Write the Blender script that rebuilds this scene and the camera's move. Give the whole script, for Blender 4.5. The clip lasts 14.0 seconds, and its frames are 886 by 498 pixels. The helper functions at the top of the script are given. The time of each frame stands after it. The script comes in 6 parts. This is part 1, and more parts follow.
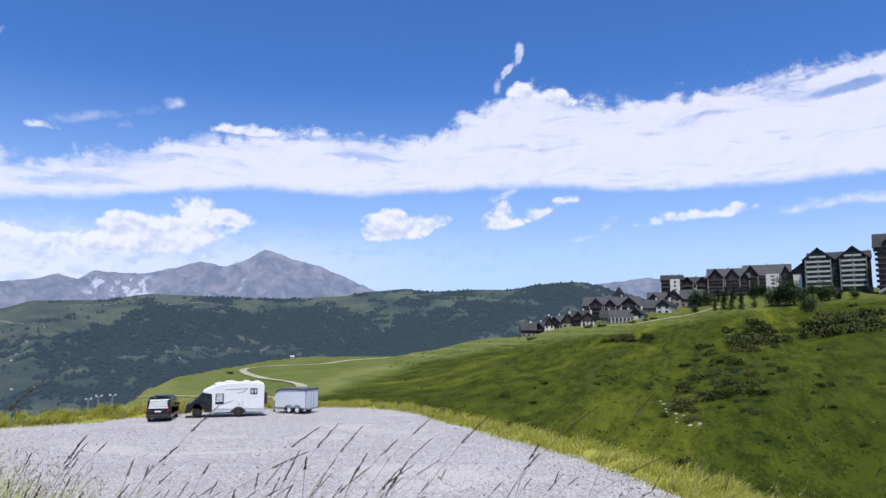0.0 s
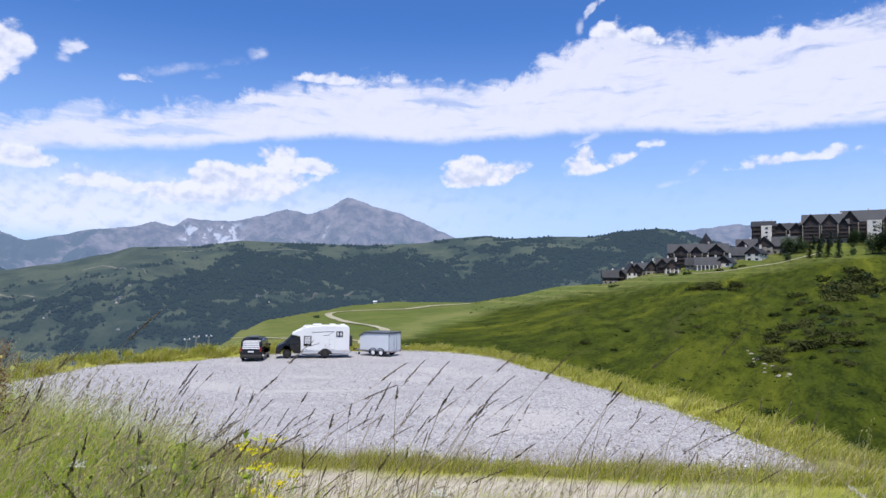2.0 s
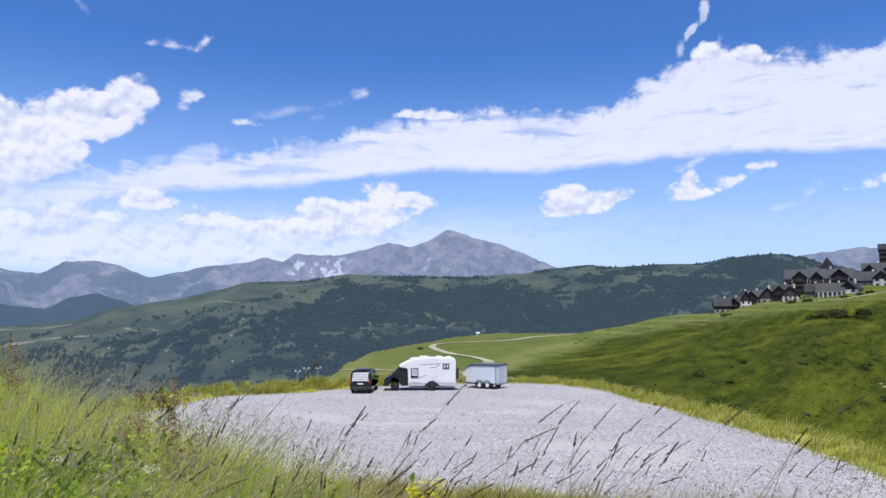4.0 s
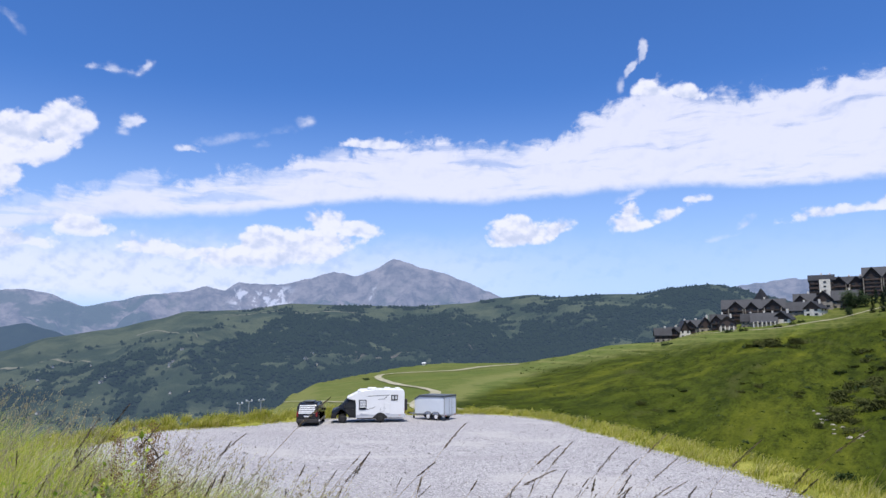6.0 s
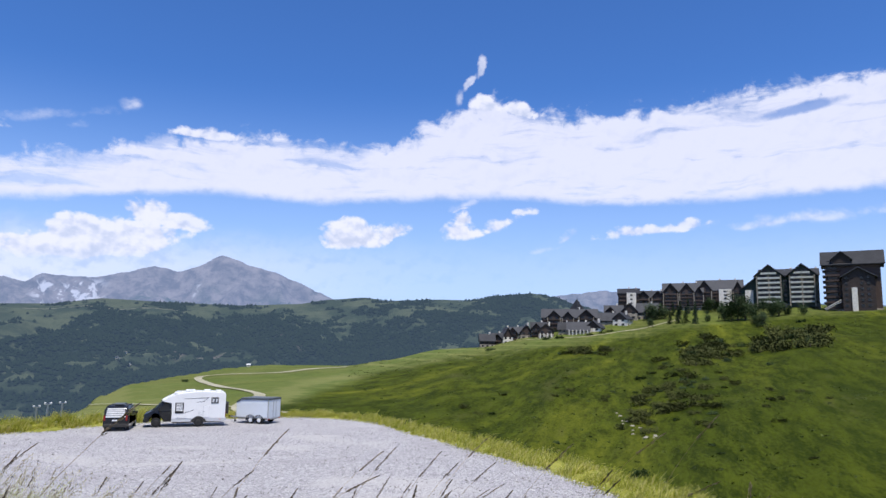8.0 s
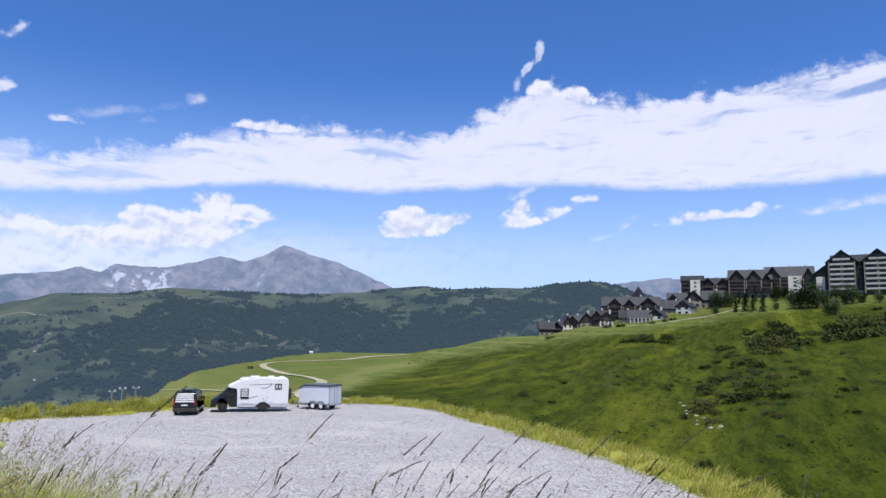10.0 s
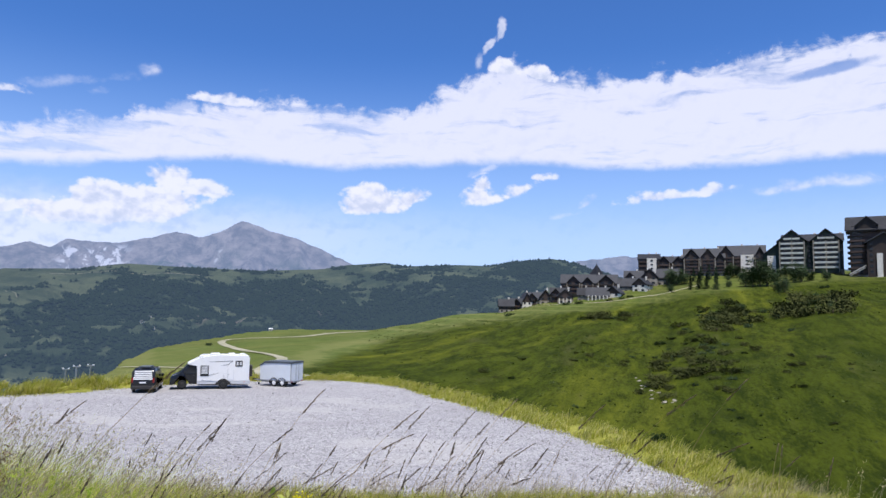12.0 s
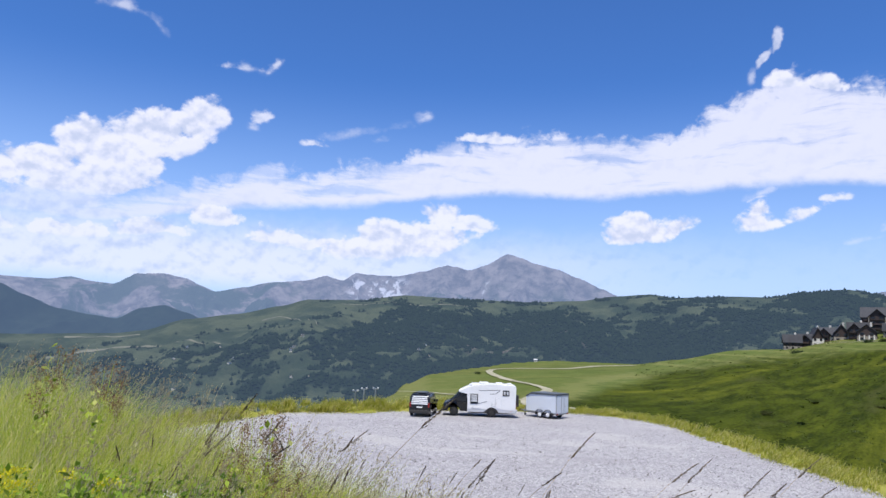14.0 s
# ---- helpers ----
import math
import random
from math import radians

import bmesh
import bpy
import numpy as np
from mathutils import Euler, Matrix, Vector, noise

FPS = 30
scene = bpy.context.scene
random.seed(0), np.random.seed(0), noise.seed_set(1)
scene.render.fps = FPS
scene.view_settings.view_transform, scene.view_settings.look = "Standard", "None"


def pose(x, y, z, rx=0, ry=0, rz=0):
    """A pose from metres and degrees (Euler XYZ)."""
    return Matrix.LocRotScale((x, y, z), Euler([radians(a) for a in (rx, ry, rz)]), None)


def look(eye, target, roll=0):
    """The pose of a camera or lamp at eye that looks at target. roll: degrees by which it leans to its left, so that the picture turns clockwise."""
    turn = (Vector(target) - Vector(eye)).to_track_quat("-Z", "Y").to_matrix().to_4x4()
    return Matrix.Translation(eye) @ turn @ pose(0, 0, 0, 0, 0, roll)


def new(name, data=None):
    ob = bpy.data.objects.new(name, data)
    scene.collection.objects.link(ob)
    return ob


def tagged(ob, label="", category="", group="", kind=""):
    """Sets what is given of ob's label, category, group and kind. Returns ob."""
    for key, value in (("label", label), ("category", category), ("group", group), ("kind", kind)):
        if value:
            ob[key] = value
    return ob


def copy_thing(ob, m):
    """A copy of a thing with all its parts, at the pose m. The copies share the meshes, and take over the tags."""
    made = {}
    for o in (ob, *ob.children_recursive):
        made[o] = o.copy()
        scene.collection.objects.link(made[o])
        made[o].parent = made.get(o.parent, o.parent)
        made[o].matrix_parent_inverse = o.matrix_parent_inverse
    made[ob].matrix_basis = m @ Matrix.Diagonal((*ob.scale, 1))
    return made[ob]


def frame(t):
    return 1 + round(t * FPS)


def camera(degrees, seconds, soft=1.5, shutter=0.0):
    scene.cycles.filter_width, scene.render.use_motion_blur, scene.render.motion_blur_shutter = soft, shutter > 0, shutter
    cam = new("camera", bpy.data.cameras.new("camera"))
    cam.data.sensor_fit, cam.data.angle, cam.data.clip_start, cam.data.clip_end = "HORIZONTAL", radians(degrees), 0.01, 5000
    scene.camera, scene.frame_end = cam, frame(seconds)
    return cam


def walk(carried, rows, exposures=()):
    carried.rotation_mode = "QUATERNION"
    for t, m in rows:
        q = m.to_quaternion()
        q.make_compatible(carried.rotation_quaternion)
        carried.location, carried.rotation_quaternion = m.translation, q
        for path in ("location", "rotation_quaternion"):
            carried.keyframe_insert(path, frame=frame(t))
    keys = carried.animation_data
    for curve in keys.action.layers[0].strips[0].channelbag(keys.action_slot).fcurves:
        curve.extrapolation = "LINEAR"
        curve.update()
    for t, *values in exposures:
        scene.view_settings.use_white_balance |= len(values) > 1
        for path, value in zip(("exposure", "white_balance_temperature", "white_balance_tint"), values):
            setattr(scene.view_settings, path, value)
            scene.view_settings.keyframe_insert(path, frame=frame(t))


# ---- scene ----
cam = camera(63.3, 14.0, soft=1.5)
rows = [
    (0.0, pose(0.001, 0.000, 6.399, 97.200, -0.023, 0.000)),
    (0.5, pose(-0.028, -0.029, 6.369, 95.639, -1.240, 6.098)),
    (1.0, pose(-0.061, -0.070, 6.354, 94.129, -1.265, 9.720)),
    (1.5, pose(-0.059, -0.101, 6.347, 93.210, -0.658, 8.547)),
    (2.0, pose(-0.020, -0.085, 6.358, 92.947, -0.441, 6.346)),
    (2.5, pose(-0.053, -0.084, 6.372, 93.227, -0.401, 7.325)),
    (3.0, pose(-0.193, -0.089, 6.380, 93.762, -0.095, 10.873)),
    (3.2, pose(-0.234, -0.092, 6.388, 94.050, 0.000, 12.140)),
    (4.2, pose(-0.397, -0.104, 6.418, 95.700, 0.100, 14.450)),
    (5.3, pose(-0.572, -0.117, 6.451, 97.000, -0.100, 12.250)),
    (5.5, pose(-0.601, -0.119, 6.456, 97.209, -0.036, 11.630)),
    (6.0, pose(-0.696, -0.135, 6.479, 97.717, 0.276, 10.060)),
    (6.5, pose(-0.714, -0.092, 6.502, 98.296, 0.411, 7.748)),
    (7.0, pose(-0.736, -0.087, 6.496, 98.582, 0.168, 4.370)),
    (7.5, pose(-0.721, -0.093, 6.494, 98.390, -0.355, 0.466)),
    (7.7, pose(-0.711, -0.090, 6.493, 98.220, -0.550, -1.500)),
    (8.4, pose(-0.674, -0.081, 6.489, 97.750, -0.850, -4.000)),
    (9.1, pose(-0.634, -0.071, 6.484, 97.400, -0.800, -1.100)),
    (9.8, pose(-0.599, -0.062, 6.480, 97.100, -0.800, 1.200)),
    (10.0, pose(-0.589, -0.060, 6.479, 96.992, -0.862, 1.323)),
    (10.5, pose(-0.595, -0.072, 6.470, 96.528, -1.237, 1.470)),
    (11.0, pose(-0.643, -0.103, 6.452, 95.694, -1.746, 2.326)),
    (11.5, pose(-0.714, -0.115, 6.462, 95.069, -1.620, 1.849)),
    (12.0, pose(-0.783, -0.119, 6.474, 95.218, -0.894, -1.837)),
    (12.5, pose(-0.846, -0.135, 6.474, 95.808, -0.349, -1.472)),
    (13.0, pose(-0.848, -0.073, 6.489, 96.687, -0.482, 3.980)),
    (13.5, pose(-0.816, -0.018, 6.508, 97.119, -1.437, 11.266)),
    (14.0, pose(-0.826, 0.028, 6.515, 97.165, -2.202, 18.875)),
]
walk(cam, rows)

# ---- sky, sun ----
SUN_AZ, SUN_EL = 172.0, 72.0
scene.view_settings.exposure = 0.46


def interp(table, x, col=1):
    """Smooth interpolation in a table sorted by its first column."""
    for a, b in zip(table, table[1:]):
        if x <= b[0]:
            u = min(max((x - a[0]) / (b[0] - a[0]), 0.0), 1.0)
            u = u * u * (3 - 2 * u) * 0.5 + u * 0.5
            return a[col] + (b[col] - a[col]) * u
    return table[-1][col]


class Nodes:
    """Short hand for building node trees."""

    def __init__(self, tree):
        self.t = tree

    def add(self, kind, ins=None, **props):
        n = self.t.nodes.new(kind)
        if "operation" in props:
            n.operation = props["operation"]
        if "clamped" in props:
            n.use_clamp = props["clamped"]
        if "dims" in props:
            n.noise_dimensions = props["dims"]
        if "easing" in props:
            n.interpolation_type = props["easing"]
        if "attribute_name" in props:
            n.attribute_name = props["attribute_name"]
        if "blend" in props:
            n.data_type, n.blend_type = "RGBA", props["blend"]
        for k, v in (ins or {}).items():
            self.put(n.inputs[k], v)
        return n

    def put(self, socket, v):
        if isinstance(v, bpy.types.NodeSocket):
            self.t.links.new(v, socket)
        else:
            socket.default_value = v

    def math(self, op, a, b=0.0, c=0.0, clamp=False):
        n = self.add("ShaderNodeMath", {0: a, 1: b, 2: c}, operation=op, clamped=clamp)
        return n.outputs[0]

    def vmath(self, op, a, b=(0, 0, 0)):
        return self.add("ShaderNodeVectorMath", {0: a, 1: b}, operation=op).outputs[0]

    def noise(self, vec, scale, detail=5.0, rough=0.55, dist=0.0, dims="3D"):
        return self.add("ShaderNodeTexNoise", {"Vector": vec, "Scale": scale, "Detail": detail, "Roughness": rough, "Distortion": dist}, dims=dims)

    def remap(self, v, a, b, c=0.0, d=1.0, smooth=True):
        return self.add("ShaderNodeMapRange", {0: v, 1: a, 2: b, 3: c, 4: d}, easing="SMOOTHSTEP" if smooth else "LINEAR").outputs[0]

    def mix(self, f, a, b, blend="MIX"):
        n = self.add("ShaderNodeMix", blend=blend)
        self.put(n.inputs[0], f)
        for s, v in ((n.inputs[6], a), (n.inputs[7], b)):
            self.put(s, (*v, 1.0) if isinstance(v, tuple) and len(v) == 3 else v)
        return n.outputs[2]

    def ramp(self, f, stops):
        n = self.add("ShaderNodeValToRGB", {0: f})
        e = n.color_ramp.elements
        while len(e) < len(stops):
            e.new(0.5)
        for el, (p, c) in zip(e, stops):
            el.position, el.color = p, (*c, 1.0)
        return n.outputs[0]

    def curve(self, v, pts):
        n = self.add("ShaderNodeFloatCurve", {1: v})
        c = n.mapping.curves[0]
        while len(c.points) < len(pts):
            c.points.new(0.5, 0.5)
        for q, (x, y) in zip(c.points, pts):
            q.location = (x, y)
            q.handle_type = "AUTO_CLAMPED"
        n.mapping.update()
        return n.outputs[0]


def make_sky():
    w = bpy.data.worlds.new("sky")
    scene.world = w
    w.use_nodes = True
    w.node_tree.nodes.clear()
    N = Nodes(w.node_tree)
    co = N.add("ShaderNodeTexCoord").outputs["Generated"]
    tex = N.add("ShaderNodeTexSky")
    tex.sky_type, tex.sun_disc, tex.sun_elevation, tex.sun_rotation = "NISHITA", False, radians(SUN_EL), radians(SUN_AZ)
    tex.altitude, tex.air_density, tex.dust_density, tex.ozone_density = 1600.0, 1.0, 0.6, 3.0
    sky = tex.outputs[0]
    xyz = N.add("ShaderNodeSeparateXYZ", {0: co}).outputs
    az = N.math("DEGREES", N.math("ARCTAN2", xyz[0], xyz[1]))
    el = N.math("DEGREES", N.math("ARCSINE", xyz[2]))
    # noise stretched along the horizon for the band, round for the heaps
    ae = N.add("ShaderNodeCombineXYZ", {0: az, 1: el, 2: 0.0}).outputs[0]
    long = N.vmath("MULTIPLY", ae, (0.055, 0.16, 1.0))
    round_ = N.vmath("MULTIPLY", ae, (0.24, 0.30, 1.0))
    s1 = N.noise(long, 1.6, 9.0, 0.62, 0.35).outputs[0]
    s2 = N.noise(round_, 2.2, 9.0, 0.62, 0.3).outputs[0]
    s2b = N.noise(N.vmath("ADD", round_, (-0.10, 0.20, 0.0)), 2.2, 5.0, 0.6, 0.3).outputs[0]
    s3 = N.noise(round_, 0.7, 4.0, 0.55).outputs[1]
    swirl = N.vmath("MULTIPLY", N.vmath("SUBTRACT", s3, (0.5, 0.5, 0.5)), (2.2, 1.5, 0))
    pos = N.vmath("ADD", ae, swirl)
    # the long band of cloud, between two bounding curves
    u = N.remap(az, -70.0, 50.0, 0.0, 1.0, False)

    def edge(pts):
        return N.math("MULTIPLY", N.curve(u, [((a + 70.0) / 120.0, e / 30.0) for a, e in pts]), 30.0)

    hi = edge([(-70, 9.6), (-50, 10.0), (-43, 10.6), (-39, 11.4), (-36, 12.2), (-33.5, 13.1), (-30.5, 12.7), (-27.8, 13.5), (-24.5, 13.8), (-21.4, 14.6), (-17.1, 15.9), (-10.7, 16.5), (-7.2, 15.8),
               (-3.5, 16.0), (-0.5, 16.8), (2.5, 18.0), (5.4, 19.2), (7.2, 20.0), (9.5, 19.5), (13.8, 18.6), (21.7, 18.7), (27, 19.0), (32, 19.2), (50, 17)])
    lo = edge([(-70, 7.6), (-46, 7.4), (-42, 7.9), (-36, 9.3), (-30, 9.9), (-25, 10.4), (-21, 11.0), (-14, 11.7), (-7.2, 11.4), (0, 11.9), (6.5, 12.0), (16, 11.6), (32, 11.4), (50, 11.5)])
    tear = N.math("SUBTRACT", s2, 0.5)
    rag = N.math("ADD", N.math("MULTIPLY", N.math("SUBTRACT", s1, 0.5), 4.2), N.math("MULTIPLY", tear, 4.4))
    top = N.remap(N.math("ADD", N.math("SUBTRACT", hi, el), rag), -0.25, 1.0)
    under = N.math("ADD", N.math("SUBTRACT", el, lo), N.math("ADD", N.math("MULTIPLY", N.math("SUBTRACT", s1, 0.5), 1.4), N.math("MULTIPLY", tear, 0.5)))
    band = N.math("MULTIPLY", top, N.remap(under, -0.35, 0.55))
    # thinner and streaked towards its upper left side, with blue showing through
    streak = N.noise(N.vmath("MULTIPLY", pos, (0.10, 0.62, 1.0)), 1.3, 7.0, 0.62, 0.4).outputs[0]
    loose = N.math("MULTIPLY", N.remap(N.math("SUBTRACT", hi, el), 3.2, 0.3), N.remap(az, 6.0, -8.0, 0.3, 1.0))
    thin = N.remap(N.math("SUBTRACT", streak, N.math("MULTIPLY", loose, 0.16)), 0.26, 0.46, 0.45, 1.0)
    band = N.math("MULTIPLY", N.math("MULTIPLY", band, thin), N.remap(az, -58.0, -28.0, 0.55, 0.97))
    gap = N.math("ADD", N.math("POWER", N.math("MULTIPLY", N.math("SUBTRACT", az, 30.5), 0.26), 2.0), N.math("POWER", N.math("MULTIPLY", N.math("SUBTRACT", N.math("SUBTRACT", el, 17.4), N.math("MULTIPLY", N.math("SUBTRACT", az, 30.5), 0.12)), 2.2), 2.0))
    band = N.math("MULTIPLY", band, N.remap(N.math("ADD", gap, N.math("MULTIPLY", tear, 1.6)), 0.1, 1.1, 0.25, 1.0))
    # heaps: azimuth, elevation, half width, half height, tilt in degrees, density
    heaps = [(-22.6, 7.4, 5.6, 2.0, 6, 0.97), (-19.4, 9.8, 1.9, 1.35, 0, 0.97), (-16.9, 9.3, 2.3, 1.0, -6, 0.9), (-26.6, 6.6, 3.2, 1.3, 0, 0.9), (-32.2, 7.5, 2.4, 1.2, 0, 0.92),
             (-3.9, 8.5, 3.1, 1.3, 4, 1.0), (-4.5, 9.4, 1.5, 0.9, 0, 1.0), (-1.0, 8.9, 1.8, 0.8, 18, 0.95), (4.4, 9.3, 1.8, 1.15, 0, 1.0), (4.8, 10.2, 1.0, 0.8, 0, 1.0), (8.0, 10.1, 1.6, 0.75, 22, 0.95), (9.6, 11.1, 1.0, 0.45, 0, 0.85),
             (4.9, 11.5, 1.2, 0.45, 16, 0.6), (13.2, 8.8, 1.0, 0.6, 8, 0.65), (10.6, 7.9, 3.4, 0.45, 8, 0.42), (18.6, 9.05, 3.0, 0.5, 4, 0.9), (21.6, 9.4, 2.0, 0.5, 10, 0.85), (28.5, 9.7, 8.0, 0.55, 2, 0.6),
             (4.4, 19.8, 0.4, 1.3, -24, 0.6), (5.3, 21.1, 0.4, 1.3, -34, 0.75), (6.1, 22.1, 0.4, 1.1, -8, 0.75), (6.9, 19.3, 1.5, 1.0, 0, 1.0), (9.3, 18.9, 1.9, 0.8, -18, 1.0),
             (-30.1, 14.95, 1.2, 0.35, -2, 0.85), (-26.2, 16.0, 3.2, 0.55, 12, 0.5), (-24.2, 15.7, 1.2, 0.45, 8, 0.55), (-20.9, 17.5, 0.8, 0.65, 20, 0.6), (-15.6, 15.9, 3.6, 0.5, 3, 0.95),
             (-46.0, 13.0, 2.4, 1.9, 0, 1.0), (-42.9, 13.7, 2.7, 2.1, 10, 1.0), (-38.6, 15.5, 2.2, 1.7, 30, 1.0), (-41.2, 14.6, 2.2, 1.8, 0, 1.0), (-49.4, 10.9, 3.4, 1.5, 10, 1.0), (-45.8, 10.2, 4.6, 1.7, 4, 0.92), (-55.0, 9.5, 4.5, 1.8, 10, 0.95), (-44.2, 11.9, 3.6, 1.6, 6, 0.97), (-40.2, 13.4, 2.4, 1.3, 20, 0.95),
             (-34.2, 16.5, 0.9, 0.75, 20, 0.8), (-34.9, 15.7, 0.7, 0.5, 0, 0.6), (-35.4, 19.9, 1.6, 0.45, 6, 0.72), (-33.2, 20.5, 0.8, 0.5, 40, 0.72), (-45.2, 22.8, 1.7, 0.7, 0, 0.6), (-42.7, 22.2, 1.5, 0.45, -30, 0.55),
             (-37.1, 8.4, 2.2, 1.2, 0, 0.96), (-32.6, 7.6, 1.6, 0.8, 0, 0.9), (-41.5, 7.0, 3.2, 1.0, 0, 0.88), (-47.0, 6.6, 3.0, 1.1, 0, 0.9), (-53.0, 6.6, 4.0, 1.2, 0, 0.85), (-28.8, 7.1, 2.4, 0.8, 4, 0.85),
             (60.0, 20.0, 14.0, 5.0, 0, 0.9), (-90.0, 15.0, 14.0, 5.0, 0, 0.9), (110.0, 14.0, 20.0, 5.0, 0, 0.9), (150.0, 26.0, 16.0, 6.0, 0, 0.9)]
    px, py = N.add("ShaderNodeSeparateXYZ", {0: pos}).outputs[:2]
    shape, opaque = None, None
    for a, e, ra, re, tilt, dens in heaps:
        ca, sa = math.cos(radians(tilt)), math.sin(radians(tilt))
        dx, dy = N.math("SUBTRACT", px, a), N.math("SUBTRACT", py, e)
        vx = N.math("MULTIPLY_ADD", dx, ca / ra, N.math("MULTIPLY", dy, sa / ra))
        vy = N.math("MULTIPLY_ADD", dy, ca / re, N.math("MULTIPLY", dx, -sa / re))
        # flat below, heaped above
        vy = N.math("MULTIPLY_ADD", N.math("MINIMUM", vy, 0.0), 0.5, vy)
        v = N.add("ShaderNodeCombineXYZ", {0: vx, 1: vy, 2: 0.0}).outputs[0]
        d = N.add("ShaderNodeVectorMath", {0: v}, operation="LENGTH").outputs["Value"]
        m = N.math("MULTIPLY", N.math("SUBTRACT", 1.0, d), min(re, 2.0) ** 0.7)
        o = N.math("MULTIPLY", N.remap(d, 1.9, 1.1, 0.0, dens), N.remap(vy, -1.5, -0.2, 0.30, 1.0))
        shape = m if shape is None else N.math("MAXIMUM", shape, m)
        opaque = o if opaque is None else N.math("MAXIMUM", opaque, o)

    def billow(vec):
        """Rounded heaps at several sizes."""
        cell = N.add("ShaderNodeTexVoronoi", {"Vector": vec, "Scale": 1.7})
        cell.inputs["Detail"].default_value, cell.inputs["Roughness"].default_value = 3.0, 0.55
        return N.math("SUBTRACT", 0.62, cell.outputs["Distance"])

    warp = N.vmath("ADD", round_, N.vmath("MULTIPLY", swirl, (0.10, 0.14, 0.0)))
    heaps_here, heaps_above = billow(warp), billow(N.vmath("ADD", warp, (-0.05, 0.13, 0.0)))
    puff = N.math("ADD", N.math("ADD", shape, 0.42), N.math("ADD", N.math("MULTIPLY", heaps_here, 0.70), N.math("MULTIPLY", tear, 1.5)))
    heap = N.math("MULTIPLY", N.remap(puff, -0.02, N.remap(opaque, 0.9, 0.3, 0.46, 1.5)), opaque)
    dens = N.math("MAXIMUM", heap, band)
    dens = N.math("MULTIPLY", dens, N.remap(el, 1.0, 5.0, 0.4, 1.0))
    # thin veils low over the far range
    veil = N.math("MULTIPLY", N.remap(N.math("ADD", az, N.math("MULTIPLY", s1, 10.0)), 14.0, -30.0, 0.12, 0.74), N.math("MULTIPLY", N.remap(el, 2.5, 4.5), N.remap(N.math("ADD", el, N.math("MULTIPLY", tear, 2.0)), 9.6, 6.0)))
    dens = N.math("MAXIMUM", dens, veil)
    # tops lit, undersides grey
    lit = N.remap(N.math("ADD", N.math("MULTIPLY", N.math("SUBTRACT", heaps_here, heaps_above), 0.7), N.math("ADD", N.math("SUBTRACT", s2, s2b), N.math("MULTIPLY", shape, -0.05))), -0.42, 0.20)
    cloud = N.mix(lit, (0.45, 0.50, 0.66), (0.665, 0.675, 0.79))
    cloud = N.mix(N.math("MULTIPLY", N.math("MULTIPLY", N.remap(band, 0.5, 1.0), N.remap(N.math("SUBTRACT", band, heap), -0.2, 0.3)), 0.80), cloud, (0.600, 0.62, 0.765))
    haze = N.remap(el, -1.0, 21.0, 0.90, 0.0)
    blue = N.mix(1.0, sky, (0.0455, 0.0775, 0.123), "MULTIPLY")
    blue = N.mix(haze, blue, (0.385, 0.530, 0.815))
    col = N.mix(N.math("MULTIPLY", dens, 0.95, clamp=True), blue, cloud)
    bg = N.add("ShaderNodeBackground", {"Color": col, "Strength": 1.0}).outputs[0]
    N.t.links.new(bg, N.add("ShaderNodeOutputWorld").inputs[0])


make_sky()
sun_data = bpy.data.lights.new("sun", "SUN")
sun_data.energy, sun_data.angle, sun_data.color = 4.0, radians(0.53), (1.0, 0.95, 0.87)
sun = new("sun", sun_data)
sun.matrix_world = look((math.sin(radians(SUN_AZ)) * 100 * math.cos(radians(SUN_EL)), math.cos(radians(SUN_AZ)) * 100 * math.cos(radians(SUN_EL)), 100 * math.sin(radians(SUN_EL))), (0, 0, 0))

# ---- materials ----
def material(name, build, rough=0.8, metal=0.0, spec=0.5):
    m = bpy.data.materials.new(name)
    m.use_nodes = True
    N = Nodes(m.node_tree)
    b = m.node_tree.nodes["Principled BSDF"]
    b.inputs["Roughness"].default_value, b.inputs["Metallic"].default_value = rough, metal
    b.inputs["Specular IOR Level"].default_value = spec
    build(N, b)
    return m


def relief(N, b, height, strength, dist):
    N.put(b.inputs["Normal"], N.add("ShaderNodeBump", {"Height": height, "Strength": strength, "Distance": dist}).outputs[0])


def speckled(c1, c2, scale, bump=0.0, dist=0.01, stain=0.0, detail=6.0):
    """Colour that wanders between two tones at two scales, with fine relief."""
    def build(N, b):
        co = N.add("ShaderNodeTexCoord").outputs["Object"]
        f = N.noise(co, scale, detail, 0.65).outputs[0]
        g = N.noise(co, scale * 0.13, 4.0, 0.6).outputs[0]
        k = N.math("ADD", N.math("MULTIPLY", f, 0.6), N.math("MULTIPLY", g, 0.4))
        col = N.mix(N.remap(k, 0.36, 0.64), c1, c2)
        if stain:
            col = N.mix(N.remap(g, 0.55, 0.75, 0.0, stain), col, tuple(v * 0.5 for v in c1))
        N.put(b.inputs["Base Color"], col)
        if bump:
            relief(N, b, f, bump, dist)
    return build


def attr(N, name):
    return N.add("ShaderNodeAttribute", attribute_name=name).outputs["Fac"]


